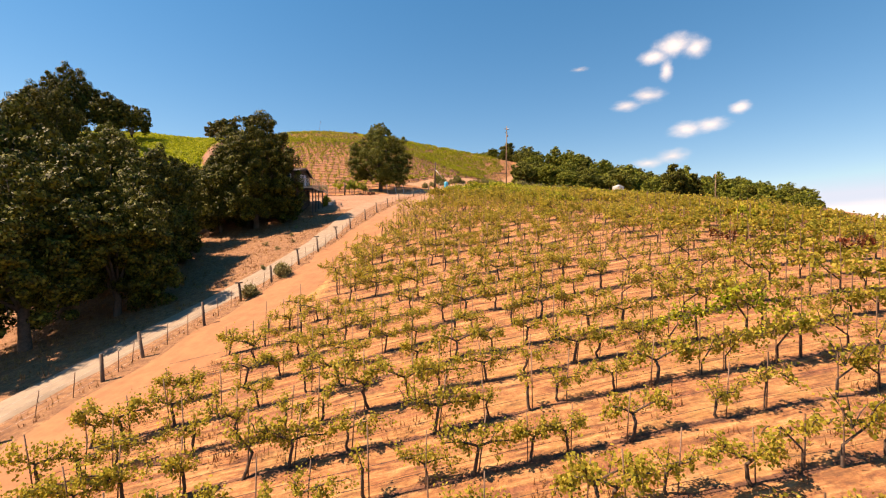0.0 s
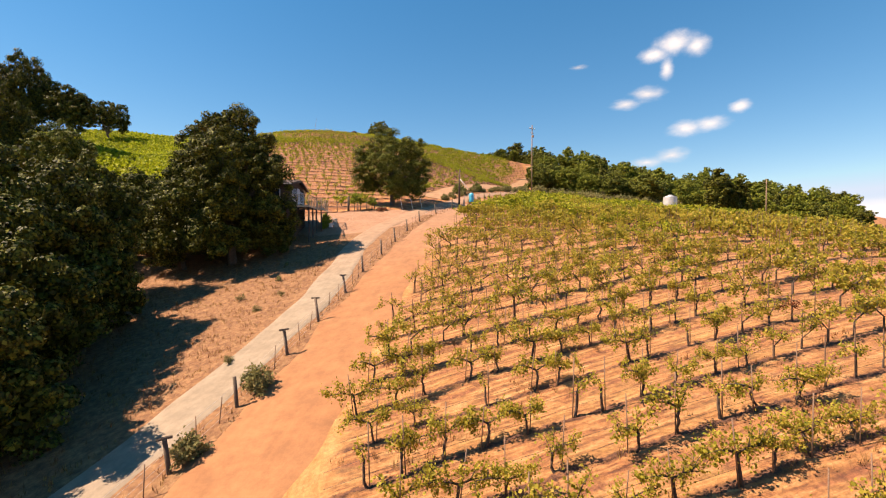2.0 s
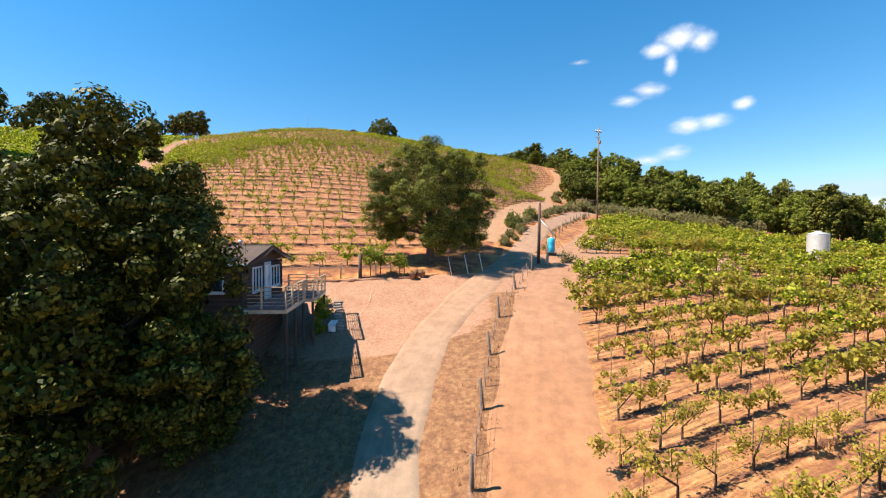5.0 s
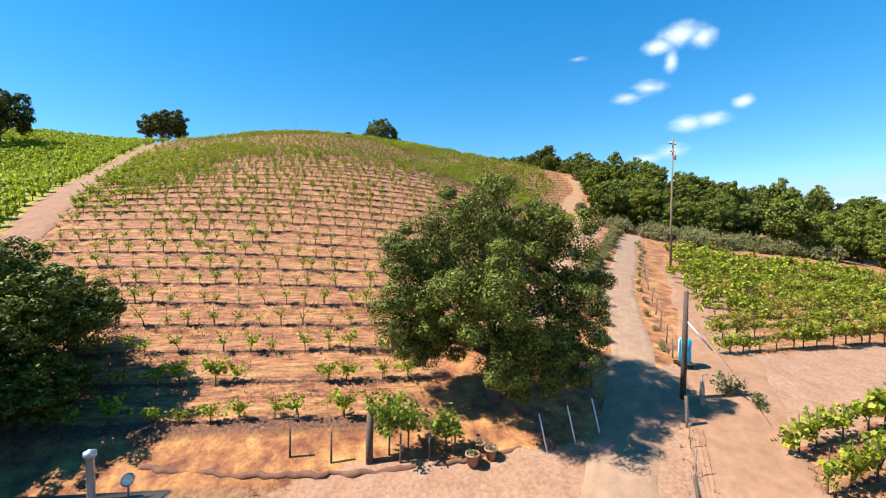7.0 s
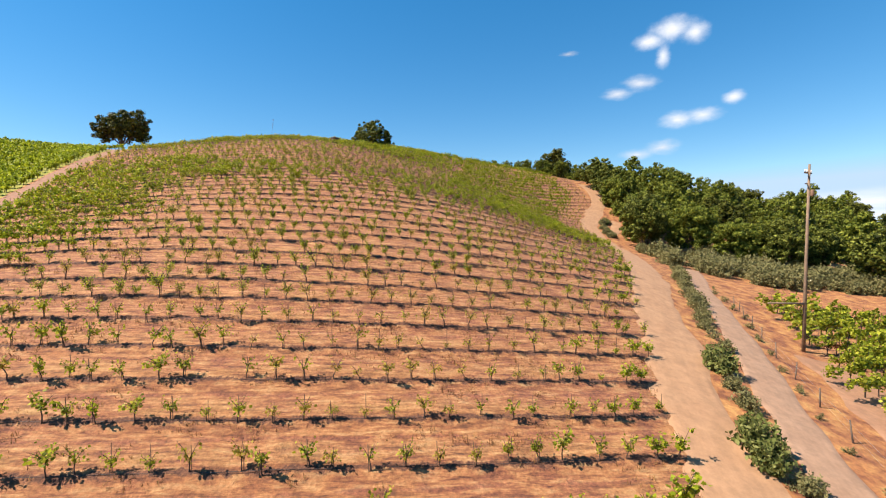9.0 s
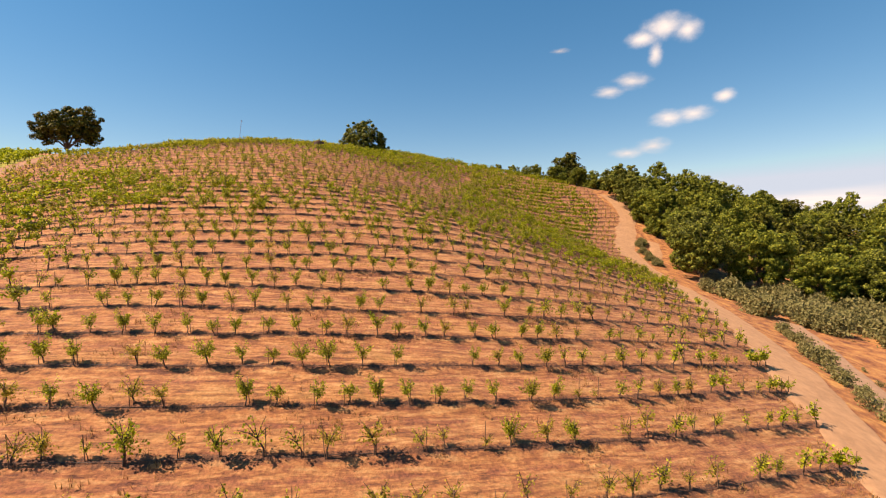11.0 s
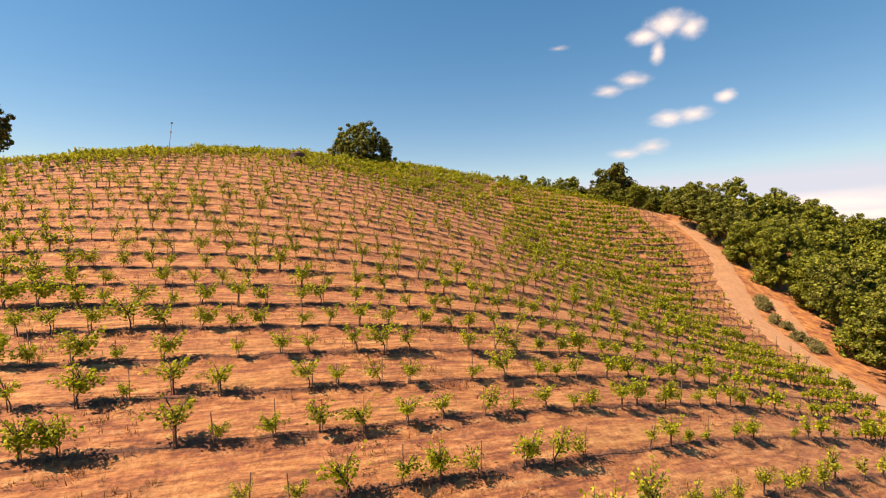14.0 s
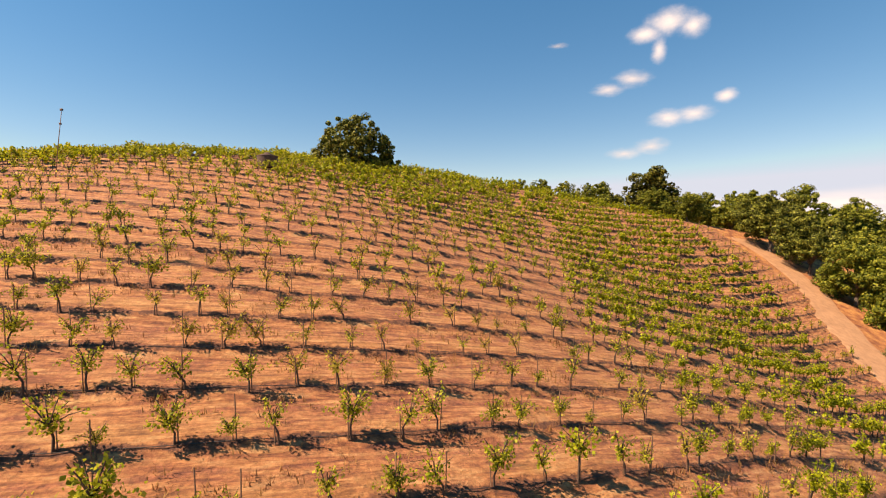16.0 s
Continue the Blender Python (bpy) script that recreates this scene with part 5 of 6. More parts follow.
def blue_tank(x, y):
    st = new("tank_stand")
    st.location = on(x, y)
    leg = Solid().box((0.1, 0.1, 0.45), (0, 0, 0.0)).mesh("leg", FENCE_WOOD)
    for a in (-0.33, 0.33):
        for b in (-0.33, 0.33):
            part("leg", leg, st, at=(a, b, 0))
    part("platform", Solid().box((0.9, 0.9, 0.07), (0, 0, 0.26)).box((0.9, 0.08, 0.1), (0, -0.33, 0.17)).box((0.9, 0.08, 0.1), (0, 0.33, 0.17)).mesh("platform", FENCE_WOOD), st)
    wrap = new("standpipe")
    wrap.location = on(-0.8, 78.3)
    part("post_wrap", Solid().lathe([(0.13, 0), (0.12, 0.9), (0.08, 1.3)], (0.0, 0.0, -0.1), 9).mesh("post_wrap", mat("burlap", (0.35, 0.30, 0.24), (0.22, 0.18, 0.14), 8, 60, 0.95, 0.4)), wrap, "grey sacking round the pipe")
    part("riser", Solid().tube([(0, 0, 0.9), (0.02, 0, 1.55), (0.25, -0.05, 1.6)], 0.03, 7).mesh("riser", PVC, True), wrap, "white plastic riser")
    tagged(wrap, "standpipe wrapped in grey sacking beside the pole", "pipe")
    tagged(st, "low weathered timber stand under the water tank", "stand")
    tk = new("water_tank")
    tk.matrix_basis = Matrix.Translation(on(x, y, 0.297)) @ Matrix.Diagonal((1.18, 1.18, 1.0, 1))
    body = Solid().lathe([(0.0, 0), (0.27, 0), (0.30, 0.04), (0.30, 0.4), (0.31, 0.45), (0.30, 0.5), (0.30, 0.95), (0.31, 1.0), (0.30, 1.05), (0.30, 1.3), (0.22, 1.42), (0.1, 1.46), (0, 1.46)], sides=22)
    part("body", body.mesh("body", BLUE_PLASTIC, True), tk)
    part("lid", Solid().lathe([(0.0, 1.52), (0.08, 1.52), (0.1, 1.5), (0.1, 1.44)], sides=14).mesh("lid", WHITE_PAINT, True), tk, "white screw lid")
    part("pipe", Solid().tube([(-0.33, -0.1, 0.1), (-0.36, -0.1, 1.3), (-0.28, -0.08, 1.45)], 0.03, 7).mesh("pipe", PVC, True), tk, "white standpipe")
    tagged(tk, "turquoise plastic water tank on a low timber stand", "tank")


blue_tank(0.6, 82.1)


def steel_tank(x, y, label, r=1.35, h=2.5, material=TANK_STEEL, sink=0.0):
    tk = new("storage_tank")
    tk.location = on(x, y, -sink)
    body = [(0.0, 0), (r, 0)]
    for k in range(6):
        body += [(r, h * k / 6 + 0.02), (r * 1.012, h * k / 6 + h / 12), (r, h * (k + 1) / 6 - 0.02)]
    part("body", Solid().lathe(body, sides=30).mesh("body", material, True), tk)
    part("roof", Solid().lathe([(r * 1.03, h - 0.03), (r * 1.03, h + 0.03), (r * 0.3, h + 0.32), (r * 0.28, h + 0.42), (0, h + 0.44)], sides=30).mesh("roof", material, True), tk)
    tagged(tk, label, "tank")


steel_tank(38.1, 93.3, "squat pale steel water tank among the vines", 1.15, 3.6)
steel_tank(-39.8, 195, "dark round tank behind the hill's crest", 1.1, 1.3, DARK_WOOD, 0.0)


def mast(x, y):
    root = new("weather_mast")
    root.location = on(x, y)
    part("mast_pole", Solid().tube([(0, 0, -0.3), (0.35, 0, 2.6), (0.75, 0, 5.4)], (0.035, 0.03, 0.02), 7).mesh("mast_pole", STEEL), root)
    part("sensor", Solid().box((0.2, 0.12, 0.16), (0.73, 0, 5.3)).mesh("sensor", STEEL), root)
    part("sensor", Solid().box((0.15, 0.12, 0.14), (0.58, 0, 4.2)).mesh("sensor", STEEL), root)
    tagged(root, "thin leaning weather mast on the hill's crest", "mast")


mast(-52.5, 181.5)


# ---- house on the slope ----
SIDING = mat("dark_brown_siding", (0.075, 0.045, 0.032), (0.04, 0.025, 0.018), 2, 30, 0.8, 0.2)
SHINGLE = mat("brown_shingle", (0.165, 0.114, 0.09), (0.115, 0.08, 0.064), 1.6, 22, 0.95, 0.25, objrand=0.06)
DECK = mat("grey_deck_board", (0.22, 0.18, 0.17), (0.13, 0.10, 0.10), 4, 50, 0.85, 0.2, objrand=0.2)
RAIL = mat("tan_rail_wood", (0.60, 0.45, 0.30), (0.45, 0.31, 0.19), 5, 50, 0.85, 0.2, objrand=0.15)
TRIM = mat("white_trim", (0.76, 0.75, 0.74), (0.62, 0.6, 0.6), 5, 50, 0.5, 0.05)
GLASS = bpy.data.materials.new("window_glass")
GLASS.use_nodes = True
GLASS.node_tree.nodes["Principled BSDF"].inputs["Base Color"].default_value = (0.03, 0.035, 0.04, 1)
GLASS.node_tree.nodes["Principled BSDF"].inputs["Roughness"].default_value = 0.05


def house():
    root = new("house")
    ang = 0.055
    root.matrix_basis = Matrix.Translation((-20.85, 61.5, 0)) @ Matrix.Rotation(ang, 4, "Z")
    # local: x to the back is negative, y along the front wall
    L, D, floor_z, eave, ridge = 6.8, 7.6, 20.12, 22.5, 23.25
    wall = new("wall")
    wall.parent = root
    n = 26
    hgt = (eave - 15.2) / n
    front = Solid().box((0.16, L, hgt), bevel=0.012).mesh("siding_board", SIDING)
    side_b = Solid().box((D - 0.34, 0.16, hgt), bevel=0.012).mesh("siding_board", SIDING)
    for k in range(n):
        z0 = 15.2 + hgt * (k + 0.5)
        o = 0.006 * (k % 2)
        part("siding_board", front, wall, at=(-0.08 + o, L / 2, z0))
        part("siding_board", side_b, wall, at=(-D / 2, 0.085 - o, z0))
        part("siding_board", side_b, wall, at=(-D / 2, L - 0.085 + o, z0))
        part("siding_board", front, wall, at=(-D + 0.08 - o, L / 2, z0))
    g = Solid()
    for x in (-0.085, -D + 0.085):
        g.add([(x - 0.07, 0.02, eave), (x - 0.07, L - 0.02, eave), (x - 0.07, L / 2, ridge - 0.03), (x + 0.07, 0.02, eave), (x + 0.07, L - 0.02, eave), (x + 0.07, L / 2, ridge - 0.03)],
              [(0, 1, 4, 3), (1, 2, 5, 4), (2, 0, 3, 5)], [(0, 2, 1), (3, 4, 5)])
    part("gable", g.mesh("gable", SIDING), root)
    part("floor", Solid().box((D - 0.4, L - 0.4, 0.2), (-D / 2, L / 2, floor_z - 0.1)).mesh("floor", DECK), root)
    # shingle courses on both slopes, ridge across the house
    over, half = 0.5, L / 2
    run_len = math.hypot(half + over, ridge - eave)
    tilt = math.atan2(ridge - eave, half)
    for side in (-1, 1):
        roof = new("roof_slope")
        roof.parent = root
        rows = 24
        course = Solid().box((D + 0.9, run_len / rows * 1.2, 0.006), bevel=0.002).mesh("shingle_course", SHINGLE)
        for k in range(rows):
            q = (k + 0.5) / rows
            c_ = part("shingle_course", course, roof, at=(-D / 2, half + side * (half + over) * (1 - q), ridge - (half + over) * (1 - q) * math.tan(tilt) + 0.05))
            c_.rotation_euler = (-side * (tilt - 0.004), 0, 0)
        f = Solid().box((0.05, run_len, 0.2), m=Matrix.Translation((0.46, half + side * (half + over) / 2, (ridge + eave) / 2 - 0.13 - 0.05)) @ Matrix.Rotation(-side * tilt, 4, "X"))
        part("fascia", f.mesh("fascia", SIDING), root)
        deck_ = Solid().box((D + 0.9, run_len, 0.06), m=Matrix.Translation((-D / 2, half + side * (half + over) / 2, (ridge + eave) / 2 - 0.06)) @ Matrix.Rotation(-side * tilt, 4, "X"))
        part("roof_board", deck_.mesh("roof_board", SIDING), root)
        part("gutter", Solid().box((D + 0.9, 0.1, 0.1), (-D / 2, half + side * (half + over + 0.06), eave - 0.12)).mesh("gutter", TRIM if side < 0 else SIDING), root)
    # lean-to at the back corner
    part("lean_to_wall", Solid().box((5.9, 1.5, 6.3), (-4.6, L + 0.78, 18.6)).mesh("lean_to_wall", SIDING), root)
    slab = Solid().box((6.4, 2.5, 0.1), m=Matrix.Translation((-4.6, L + 1.2, 22.1)) @ Matrix.Rotation(-0.16, 4, "X"))
    part("lean_to_roof", slab.mesh("lean_to_roof", SHINGLE), root)
    cap = Solid().box((0.34, 0.3, 0.03), bevel=0.01).mesh("ridge_cap", SHINGLE)
    for k in range(28):
        c_ = part("ridge_cap", cap, root, at=(-D - 0.3 + k * 0.3, half, ridge + 0.075))
        c_.rotation_euler = (0, 0.07, 0)

    def window(y0, y1, z0, z1, panes, name="window", along=True, x=0.0):
        wroot = new(name)
        wroot.parent = root
        fr = Solid()
        t = 0.09

        def bx(a0, a1, b0, b1, depth, off):
            mid, ln, zc, hh = (a0 + a1) / 2, a1 - a0, (b0 + b1) / 2, b1 - b0
            if along:
                return (depth, ln, hh), (off, mid, zc)
            return (ln, depth, hh), (mid, -off + 0.0, zc)
        for a0, a1, b0, b1 in ((y0, y1, z1 - t, z1), (y0, y1, z0, z0 + t), (y0, y0 + t, z0 + t, z1 - t), (y1 - t, y1, z0 + t, z1 - t)):
            fr.box(*bx(a0, a1, b0, b1, 0.07, 0.035))
        for k in range(1, panes):
            c = y0 + (y1 - y0) * k / panes
            fr.box(*bx(c - 0.045, c + 0.045, z0 + t, z1 - t, 0.06, 0.03))
        part("frame", fr.mesh("frame", TRIM), wroot, "white painted frame")
        for k in range(panes):
            a0 = y0 + (y1 - y0) * k / panes + 0.05
            a1 = y0 + (y1 - y0) * (k + 1) / panes - 0.05
            part("pane", Solid().box(*bx(a0, a1, z0 + t, z1 - t, 0.016, 0.012), bevel=0.002).mesh("pane", GLASS), wroot)
        part("sill", Solid().box(*bx(y0 - 0.06, y1 + 0.06, z0 - 0.06, z0, 0.12, 0.06)).mesh("sill", TRIM), wroot)
    window(1.3, 2.75, floor_z + 0.65, floor_z + 2.0, 3)
    window(4.35, 6.05, floor_z + 0.6, floor_z + 1.9, 3)
    window(-2.4, -0.9, floor_z + 0.8, floor_z + 1.8, 2, along=False)
    door = new("door")
    door.parent = root
    part("leaf", Solid().box((0.05, 0.82, 2.02), (0.03, 3.72, floor_z + 1.02)).box((0.06, 0.6, 0.7), (0.035, 3.72, floor_z + 1.5)).box((0.06, 0.6, 0.7), (0.035, 3.72, floor_z + 0.6)).mesh("leaf", TRIM), door, "white panelled door")
    part("door_frame", Solid().box((0.09, 0.1, 2.15), (0.045, 3.26, floor_z + 1.07)).box((0.09, 0.1, 2.15), (0.045, 4.18, floor_z + 1.07)).box((0.09, 1.02, 0.1), (0.045, 3.72, floor_z + 2.12)).mesh("door_frame", TRIM), door)
    part("door_handle", Solid().tube([(0.06, 4.02, floor_z + 1.0), (0.12, 4.02, floor_z + 1.0), (0.12, 3.9, floor_z + 1.0)], 0.015, 6).mesh("door_handle", GALV), door)
    flue = Solid().lathe([(0.11, 21.8), (0.11, 23.35), (0.17, 23.36), (0.17, 23.5), (0.0, 23.57)], (-3.4, 8.75, 0), 14)
    part("flue", flue.mesh("flue", GALV, True), root, "galvanised flue pipe with cap")
    tagged(root, "dark brown wooden cabin with a shingled gable roof", "house")

    dk = new("deck")
    dk.matrix_basis = root.matrix_basis
    for (x0, x1, y0, y1) in ((0.12, 2.25, -0.3, 3.6), (0.12, 2.75, 3.62, 7.3)):
        k = x0
        bm = Solid().box((0.135, y1 - y0, 0.04), (0, 0, 0)).mesh("board", DECK)
        while k + 0.14 <= x1:
            part("board", bm, dk, at=(k + 0.07, (y0 + y1) / 2, floor_z + 0.0))
            k += 0.145
        part("joist", Solid().box((0.06, y1 - y0, 0.2), (x1 - 0.05, (y0 + y1) / 2, floor_z - 0.13)).box((x1 - x0, 0.06, 0.2), ((x0 + x1) / 2, y0 + 0.04, floor_z - 0.13)).mesh("joist", RAIL), dk)
    rails = [((2.2, -0.25), (2.2, 3.6)), ((2.2, 3.65), (2.7, 3.65)), ((2.7, 3.65), (2.7, 7.2)), ((2.7, 7.22), (0.2, 7.22)), ((2.2, -0.25), (0.3, -0.25))]
    pm = Solid().box((0.09, 0.09, 1.15), (0, 0, 0.55)).mesh("rail_post", RAIL)
    for (xa, ya), (xb, yb) in rails:
        ln = math.hypot(xb - xa, yb - ya)
        a = math.atan2(yb - ya, xb - xa)
        s = Solid()
        s.box((ln, 0.14, 0.04), ((xa + xb) / 2, (ya + yb) / 2, floor_z + 1.1), a)
        part("top_rail", s.mesh("top_rail", RAIL), dk)
        for h in (0.18, 0.36, 0.54, 0.72, 0.9):
            part("rail", Solid().box((ln, 0.025, 0.035), ((xa + xb) / 2, (ya + yb) / 2, floor_z + h), a).mesh("rail", RAIL), dk)
        for k in range(int(ln / 1.2) + 1):
            q = min(1, k * 1.2 / ln)
            part("rail_post", pm, dk, at=(xa + (xb - xa) * q, ya + (yb - ya) * q, floor_z - 0.02))
    lm = Solid().box((0.14, 0.14, 5.2), (0, 0, -2.6)).mesh("deck_leg", SIDING)
    for x, y in ((2.15, -0.1), (2.15, 1.7), (2.15, 3.5), (2.65, 3.75), (2.65, 7.15)):
        part("deck_leg", lm, dk, at=(x, y, floor_z - 0.05))
    tagged(dk, "raised timber deck with tan horizontal rails before the cabin", "deck")

    dish = new("satellite_dish")
    dish.matrix_basis = root.matrix_basis
    part("arm", Solid().tube([(-2.45, 8.9, 21.9), (-2.45, 8.9, 22.45), (-2.4, 8.8, 22.55)], 0.03, 6).mesh("arm", GALV), dish)
    bowl = Solid()
    bowl.lathe([(0.02, 0.0), (0.1, 0.012), (0.19, 0.055), (0.195, 0.06), (0.1, 0.027), (0.0, 0.012)], sides=16)
    b = part("bowl", bowl.mesh("bowl", GALV, True), dish, at=(-2.4, 8.75, 22.6))
    b.rotation_euler = (radians(75), 0, radians(55))
    tagged(dish, "small pale satellite dish on the cabin's roof", "dish")


house()


def yard_things():
    r = np.random.default_rng(61)
    stone_m = mat("pale_stone", (0.38, 0.30, 0.24), (0.25, 0.19, 0.15), 5, 40, 0.9, 0.3, objrand=0.2)
    st = new("stone_steps")
    st.location = on(-17.6, 68.8)
    base = Vector(st.location)
    shapes = [Solid().box((0.6, 0.22, 0.12), bevel=0.02).mesh("stone", stone_m), Solid().box((0.5, 0.25, 0.14), bevel=0.02).mesh("stone", stone_m)]
    for k in range(11):
        q = k / 10
        x, y = -17.15 - 0.95 * q + r.normal(0, 0.05), 66.9 + 3.8 * q
        p = part("stone", shapes[k % 2], st, at=Vector(on(x, y, 0.06)) - base)
        p.rotation_euler = (0, 0, r.normal(0, 0.12))
    tagged(st, "short flight of pale stone steps beside the deck", "steps")
    bench = new("bench")
    bench.matrix_basis = Matrix.Translation(on(-17.75, 67.0)) @ Matrix.Rotation(0.1, 4, "Z")
    for k in range(3):
        part("slat", Solid().box((0.14, 1.5, 0.04), (k * 0.16, 0, 0.45)).mesh("slat", TRIM), bench)
    for y in (-0.6, 0.6):
        part("leg", Solid().box((0.45, 0.06, 0.45), (0.16, y, 0.21)).mesh("leg", TRIM), bench)
    tagged(bench, "pale slatted garden bench below the deck", "bench")
    for x, y, s in ((-12.9, 74.6, 1.0), (-12.1, 74.9, 0.9), (-12.5, 75.3, 0.75)):
        pot = new("flower_pot")
        pot.matrix_basis = Matrix.Translation(on(x, y)) @ Matrix.Scale(s, 4)
        part("pot", Solid().lathe([(0, 0), (0.2, 0), (0.28, 0.42), (0.32, 0.43), (0.32, 0.5), (0.26, 0.5), (0.25, 0.42), (0, 0.4)], sides=18).mesh("pot", CLAY, True), pot)
        v, f = leaves(r.normal(0, 0.1, (40, 3)) + np.array([0, 0, 0.55]), 0.1, 0.6, 1.6, r)
        part("plant", mesh("plant", v, f, (BRUSH_LEAF,)), pot, "dry tuft")
        tagged(pot, "weathered clay pot with a dry plant by the bank", "pot", "pots by the bank")
    # timber posts at the foot of the hill
    thick = Solid().tube([(0, 0, -0.4), (0.02, 0, 1.0), (0.05, 0.02, 2.1)], (0.16, 0.15, 0.14), 8).mesh("wooden_post", FENCE_WOOD)
    thin = Solid().tube([(0, 0, -0.3), (0.02, 0, 1.25)], (0.05, 0.045), 6).mesh("wooden_post", FENCE_WOOD)
    for x, y, m in ((-17.2, 74.9, thick), (-15.9, 74.8, thin), (-14.7, 74.9, thin), (-13.6, 75.2, thin), (-18.8, 75, thin), (-20.6, 75.3, thin)):
        p = new("wooden_post", m)
        p.location = on(x, y)
        tagged(p, "weathered wooden post at the foot of the vineyard", "post", "posts by the bank")
    for k, (x, y) in enumerate(((-9.6, 75.1), (-8.2, 75.6), (-6.9, 76.1))):
        p = new("leaning_stake", Solid().tube([(0, 0, -0.2), (-0.35, 0.25, 1.6)], (0.035, 0.03), 6).mesh("leaning_stake", PVC))
        p.location = on(x, y)
        tagged(p, "pale stake leaning under the oak", "stake", "stakes under the oak")
    bank = Solid()
    pts = run([(-27, 75.2), (-23, 74.6), (-19, 74.4), (-16, 74.5), (-13, 74.9), (-10.2, 75.6)], 0.3)
    pts = pts + r.normal(0, 0.05, pts.shape)
    lump = np.array([noise.noise((a * 0.9, b * 0.9, 1.3)) for a, b in pts])
    bank.tube(np.column_stack([pts, land(pts[:, 0], pts[:, 1]) - 0.05 + 0.06 * lump]), 0.13 + 0.09 * lump + r.uniform(-0.03, 0.03, len(pts)), 8)
    tagged(new("earth_edge", bank.mesh("earth_edge", mat("bank_earth", (0.20, 0.088, 0.05), (0.11, 0.048, 0.028), 4, 30, 0.98, 0.8))), "low red earth lip along the foot of the hill", "bank")
    hose = run([(-16.0, 72.5), (-15.6, 70.8), (-16.0, 69), (-16.6, 67.5), (-16.2, 66)], 0.4)
    tagged(new("garden_hose", Solid().tube(np.column_stack([hose, land(hose[:, 0], hose[:, 1]) + 0.1]), 0.01, 6).mesh("garden_hose", RAIL)), "pale hose lying on the gravel yard", "hose")


yard_things()
for x, y, sc in ((-18.7, 68.4, 0.95), (-19.1, 70.2, 0.8), (-18.5, 66.6, 0.8)):
    shrub(lime_bush, x, y, "leafy green bush against the deck's posts", sc, x, "bushes by the deck")


def young_tree(x, y, h, seed):
    r = np.random.default_rng(seed)
    root = new("young_tree")
    root.location = on(x, y)
    s = Solid().tube([(0, 0, -0.2), (0.03, 0, h * 0.5), (0.05, 0.03, h * 0.9)], (0.05, 0.04, 0.015), 6)
    P = []
    for _ in range(16):
        e = np.array([r.normal(0, 0.5), r.normal(0, 0.5), r.uniform(0.45, 1.0) * h])
        a = np.array([0.03, 0, h * r.uniform(0.3, 0.6)])
        s.tube([a, (a + e) / 2, e], (0.02, 0.014, 0.006), 4, False)
        P.append(a + (e - a) * r.random((34, 1)) ** 0.5 + r.normal(0, 0.13, (34, 3)))
    part("trunk", s.mesh("trunk", BARK), root)
    v, f = leaves(np.vstack(P), 0.13, 0.5, 1.5, r)
    part("crown", mesh("crown", v, f, (LIME_LEAF,)), root)
    tagged(root, "young yellow-green tree at the foot of the vineyard", "tree", "young trees")


young_tree(-16.4, 75.2, 2.6, 71)
young_tree(-15.6, 75.4, 2.4, 73)
young_tree(-14.0, 75.3, 1.9, 72)

# ---- clouds, far off ----


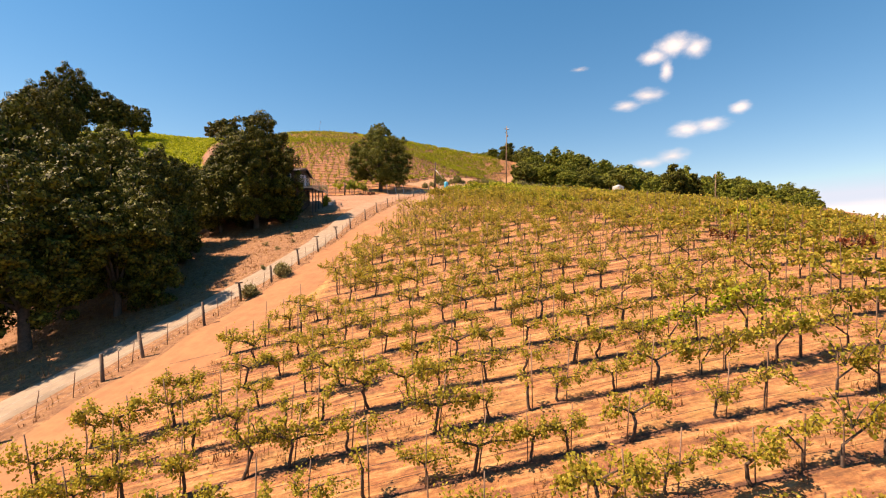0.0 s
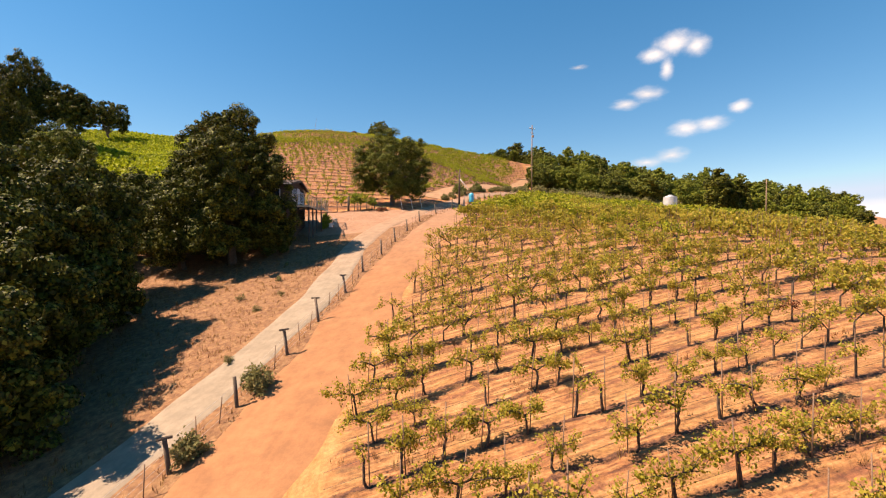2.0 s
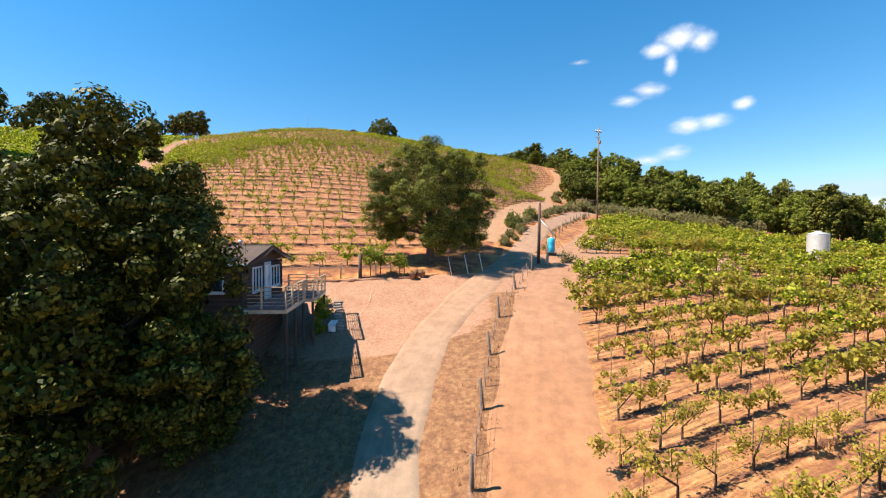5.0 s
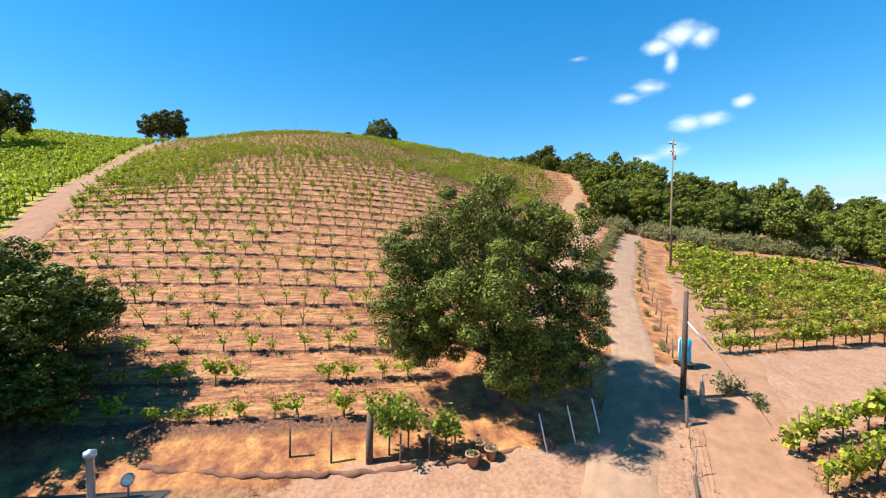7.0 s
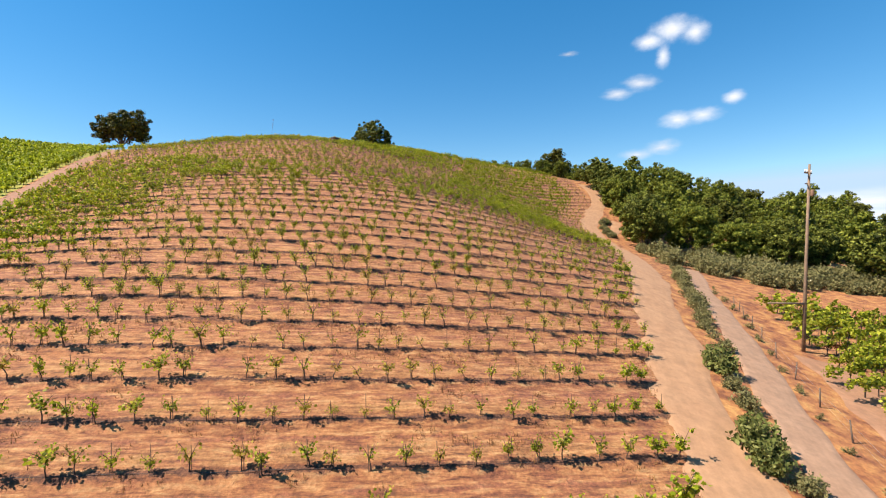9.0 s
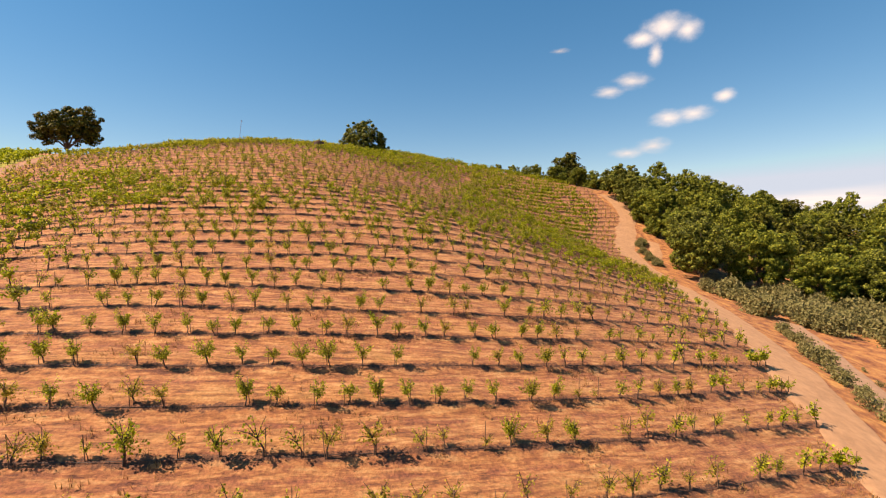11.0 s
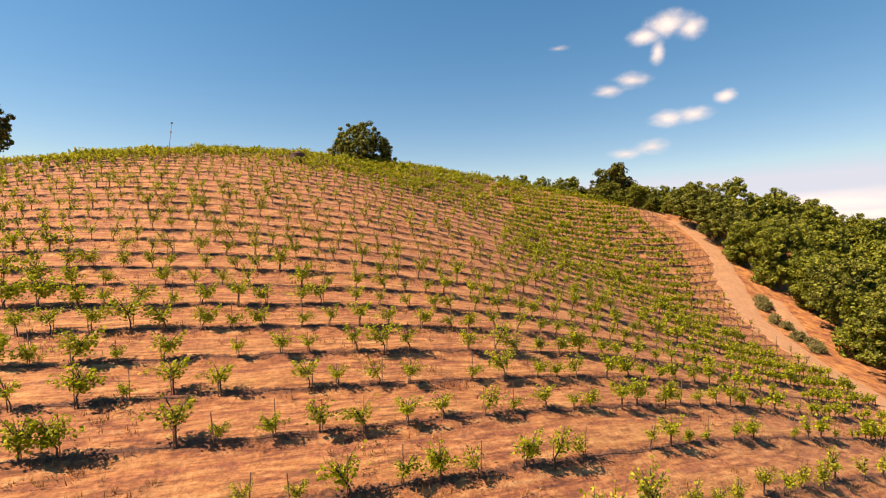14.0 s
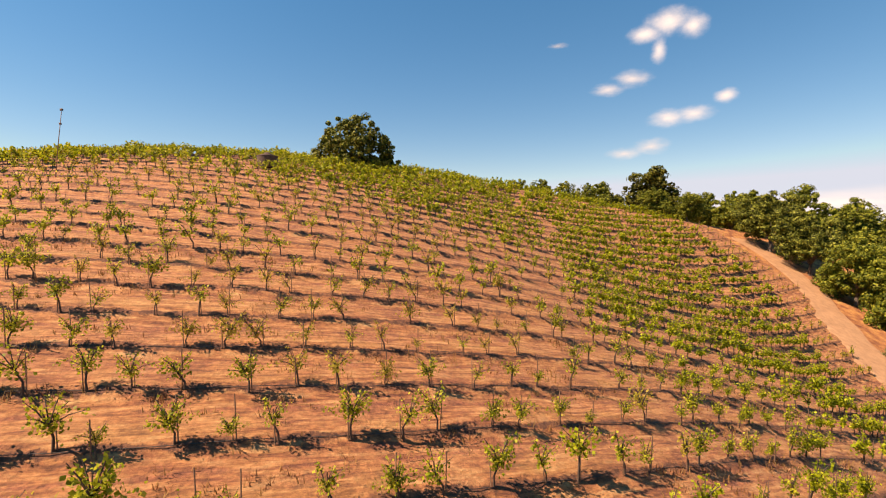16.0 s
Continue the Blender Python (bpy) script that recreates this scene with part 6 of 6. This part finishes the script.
def cloud_mat(name, blobs, seed, soft, tint=(0.86, 0.92, 1.0), strength=0.9):
    m = bpy.data.materials.new(name)
    m.use_nodes = True
    t = m.node_tree
    n, l = t.nodes, t.links
    tc = n.new("ShaderNodeTexCoord")
    total = None
    for x, y, rx, ry in blobs:
        mp = n.new("ShaderNodeMapping")
        mp.vector_type = 'POINT'
        mp.inputs["Location"].default_value = (-x / rx, -y / ry, 0)
        mp.inputs["Scale"].default_value = (1 / rx, 1 / ry, 0)
        l.new(tc.outputs["Object"], mp.inputs["Vector"])
        ln = n.new("ShaderNodeVectorMath")
        ln.operation = 'LENGTH'
        l.new(mp.outputs[0], ln.inputs[0])
        inv = n.new("ShaderNodeMath")
        inv.operation = 'SUBTRACT'
        inv.inputs[0].default_value = 1.0
        l.new(ln.outputs["Value"], inv.inputs[1])
        if total is None:
            total = inv.outputs[0]
        else:
            q = n.new("ShaderNodeMath")
            q.operation = 'SMOOTH_MAX'
            q.inputs[2].default_value = 0.25
            l.new(total, q.inputs[0])
            l.new(inv.outputs[0], q.inputs[1])
            total = q.outputs[0]
    nz = n.new("ShaderNodeTexNoise")
    nz.noise_dimensions = '4D'
    nz.inputs["W"].default_value = seed
    nz.inputs["Scale"].default_value = 3.2
    nz.inputs["Detail"].default_value = 6
    nz.inputs["Roughness"].default_value = 0.6
    l.new(tc.outputs["Object"], nz.inputs["Vector"])
    ad = n.new("ShaderNodeMath")
    ad.operation = 'MULTIPLY_ADD'
    l.new(nz.outputs["Fac"], ad.inputs[0])
    ad.inputs[1].default_value = 0.9
    sh = n.new("ShaderNodeMath")
    sh.operation = 'SUBTRACT'
    l.new(total, sh.inputs[0])
    sh.inputs[1].default_value = 0.44
    l.new(sh.outputs[0], ad.inputs[2])
    mr = n.new("ShaderNodeMapRange")
    mr.interpolation_type = 'SMOOTHSTEP'
    mr.inputs[1].default_value, mr.inputs[2].default_value = 0.02, soft
    l.new(ad.outputs[0], mr.inputs[0])
    em = n.new("ShaderNodeEmission")
    em.inputs["Color"].default_value = (*tint, 1)
    em.inputs["Strength"].default_value = strength
    tp = n.new("ShaderNodeBsdfTransparent")
    ms = n.new("ShaderNodeMixShader")
    l.new(mr.outputs[0], ms.inputs[0])
    l.new(tp.outputs[0], ms.inputs[1])
    l.new(em.outputs[0], ms.inputs[2])
    l.new(ms.outputs[0], n["Material Output"].inputs["Surface"])
    return m


def cloud(place, width, height, blobs, seed, label, soft=0.55, strength=0.9):
    a = np.linspace(-1, 1, 9)
    X, Y = np.meshgrid(a, a)
    v = np.stack([X, Y, 0.04 * (1 - X ** 2) * (1 - Y ** 2)], -1).reshape(-1, 3)
    k = np.arange(8)[:, None] * 9 + np.arange(8)[None]
    f = np.stack([k, k + 1, k + 10, k + 9], -1).reshape(-1, 4)
    me = mesh("cloud", v, f, (cloud_mat("cloud_white", blobs, seed, soft, strength=strength),))
    ob = new("cloud", me)
    ob.matrix_basis = look(place, (-13, 60, 32)) @ Matrix.Rotation(math.pi, 4, "Y") @ Matrix.Diagonal((width / 2, height / 2, 1, 1))
    return tagged(ob, label, "cloud", kind="structure")


cloud((467, 874, 392), 178, 137, [(0.04, 0.27, 0.60, 0.43), (0.44, 0.10, 0.34, 0.34), (-0.39, 0.07, 0.47, 0.29), (-0.14, -0.37, 0.19, 0.43)], 11.4, "small white cloud with a trailing wisp", 1.2, 0.57)
cloud((468, 1011, 350), 176, 82, [(0.14, 0.16, 0.54, 0.54), (-0.39, -0.25, 0.44, 0.43)], 12.3, "small flat white cloud", 1.4, 0.52)
cloud((638, 1043, 310), 239, 114, [(-0.35, -0.28, 0.42, 0.43), (0.08, -0.20, 0.42, 0.39), (0.58, 0.33, 0.24, 0.34)], 13.7, "small ragged white cloud", 1.2, 0.55)
cloud((591, 1149, 235), 207, 91, [(0.21, 0.17, 0.49, 0.57), (-0.36, -0.13, 0.52, 0.40)], 14.9, "soft white cloud low over the woods", 1.5, 0.50)
cloud((332, 1041, 432), 85, 32, [(0.00, 0.00, 0.64, 0.46)], 8.1, "faint wisp of cloud", 1.8, 0.41)
cloud((1640, 1530, 150), 1500, 190, [(-0.1, -0.25, 1.0, 0.65), (0.4, -0.05, 0.7, 0.6), (-0.45, -0.5, 0.7, 0.5), (0.2, -0.7, 1.0, 0.5)], 6.1, "low white cloud bank on the horizon", 1.3, 0.58)
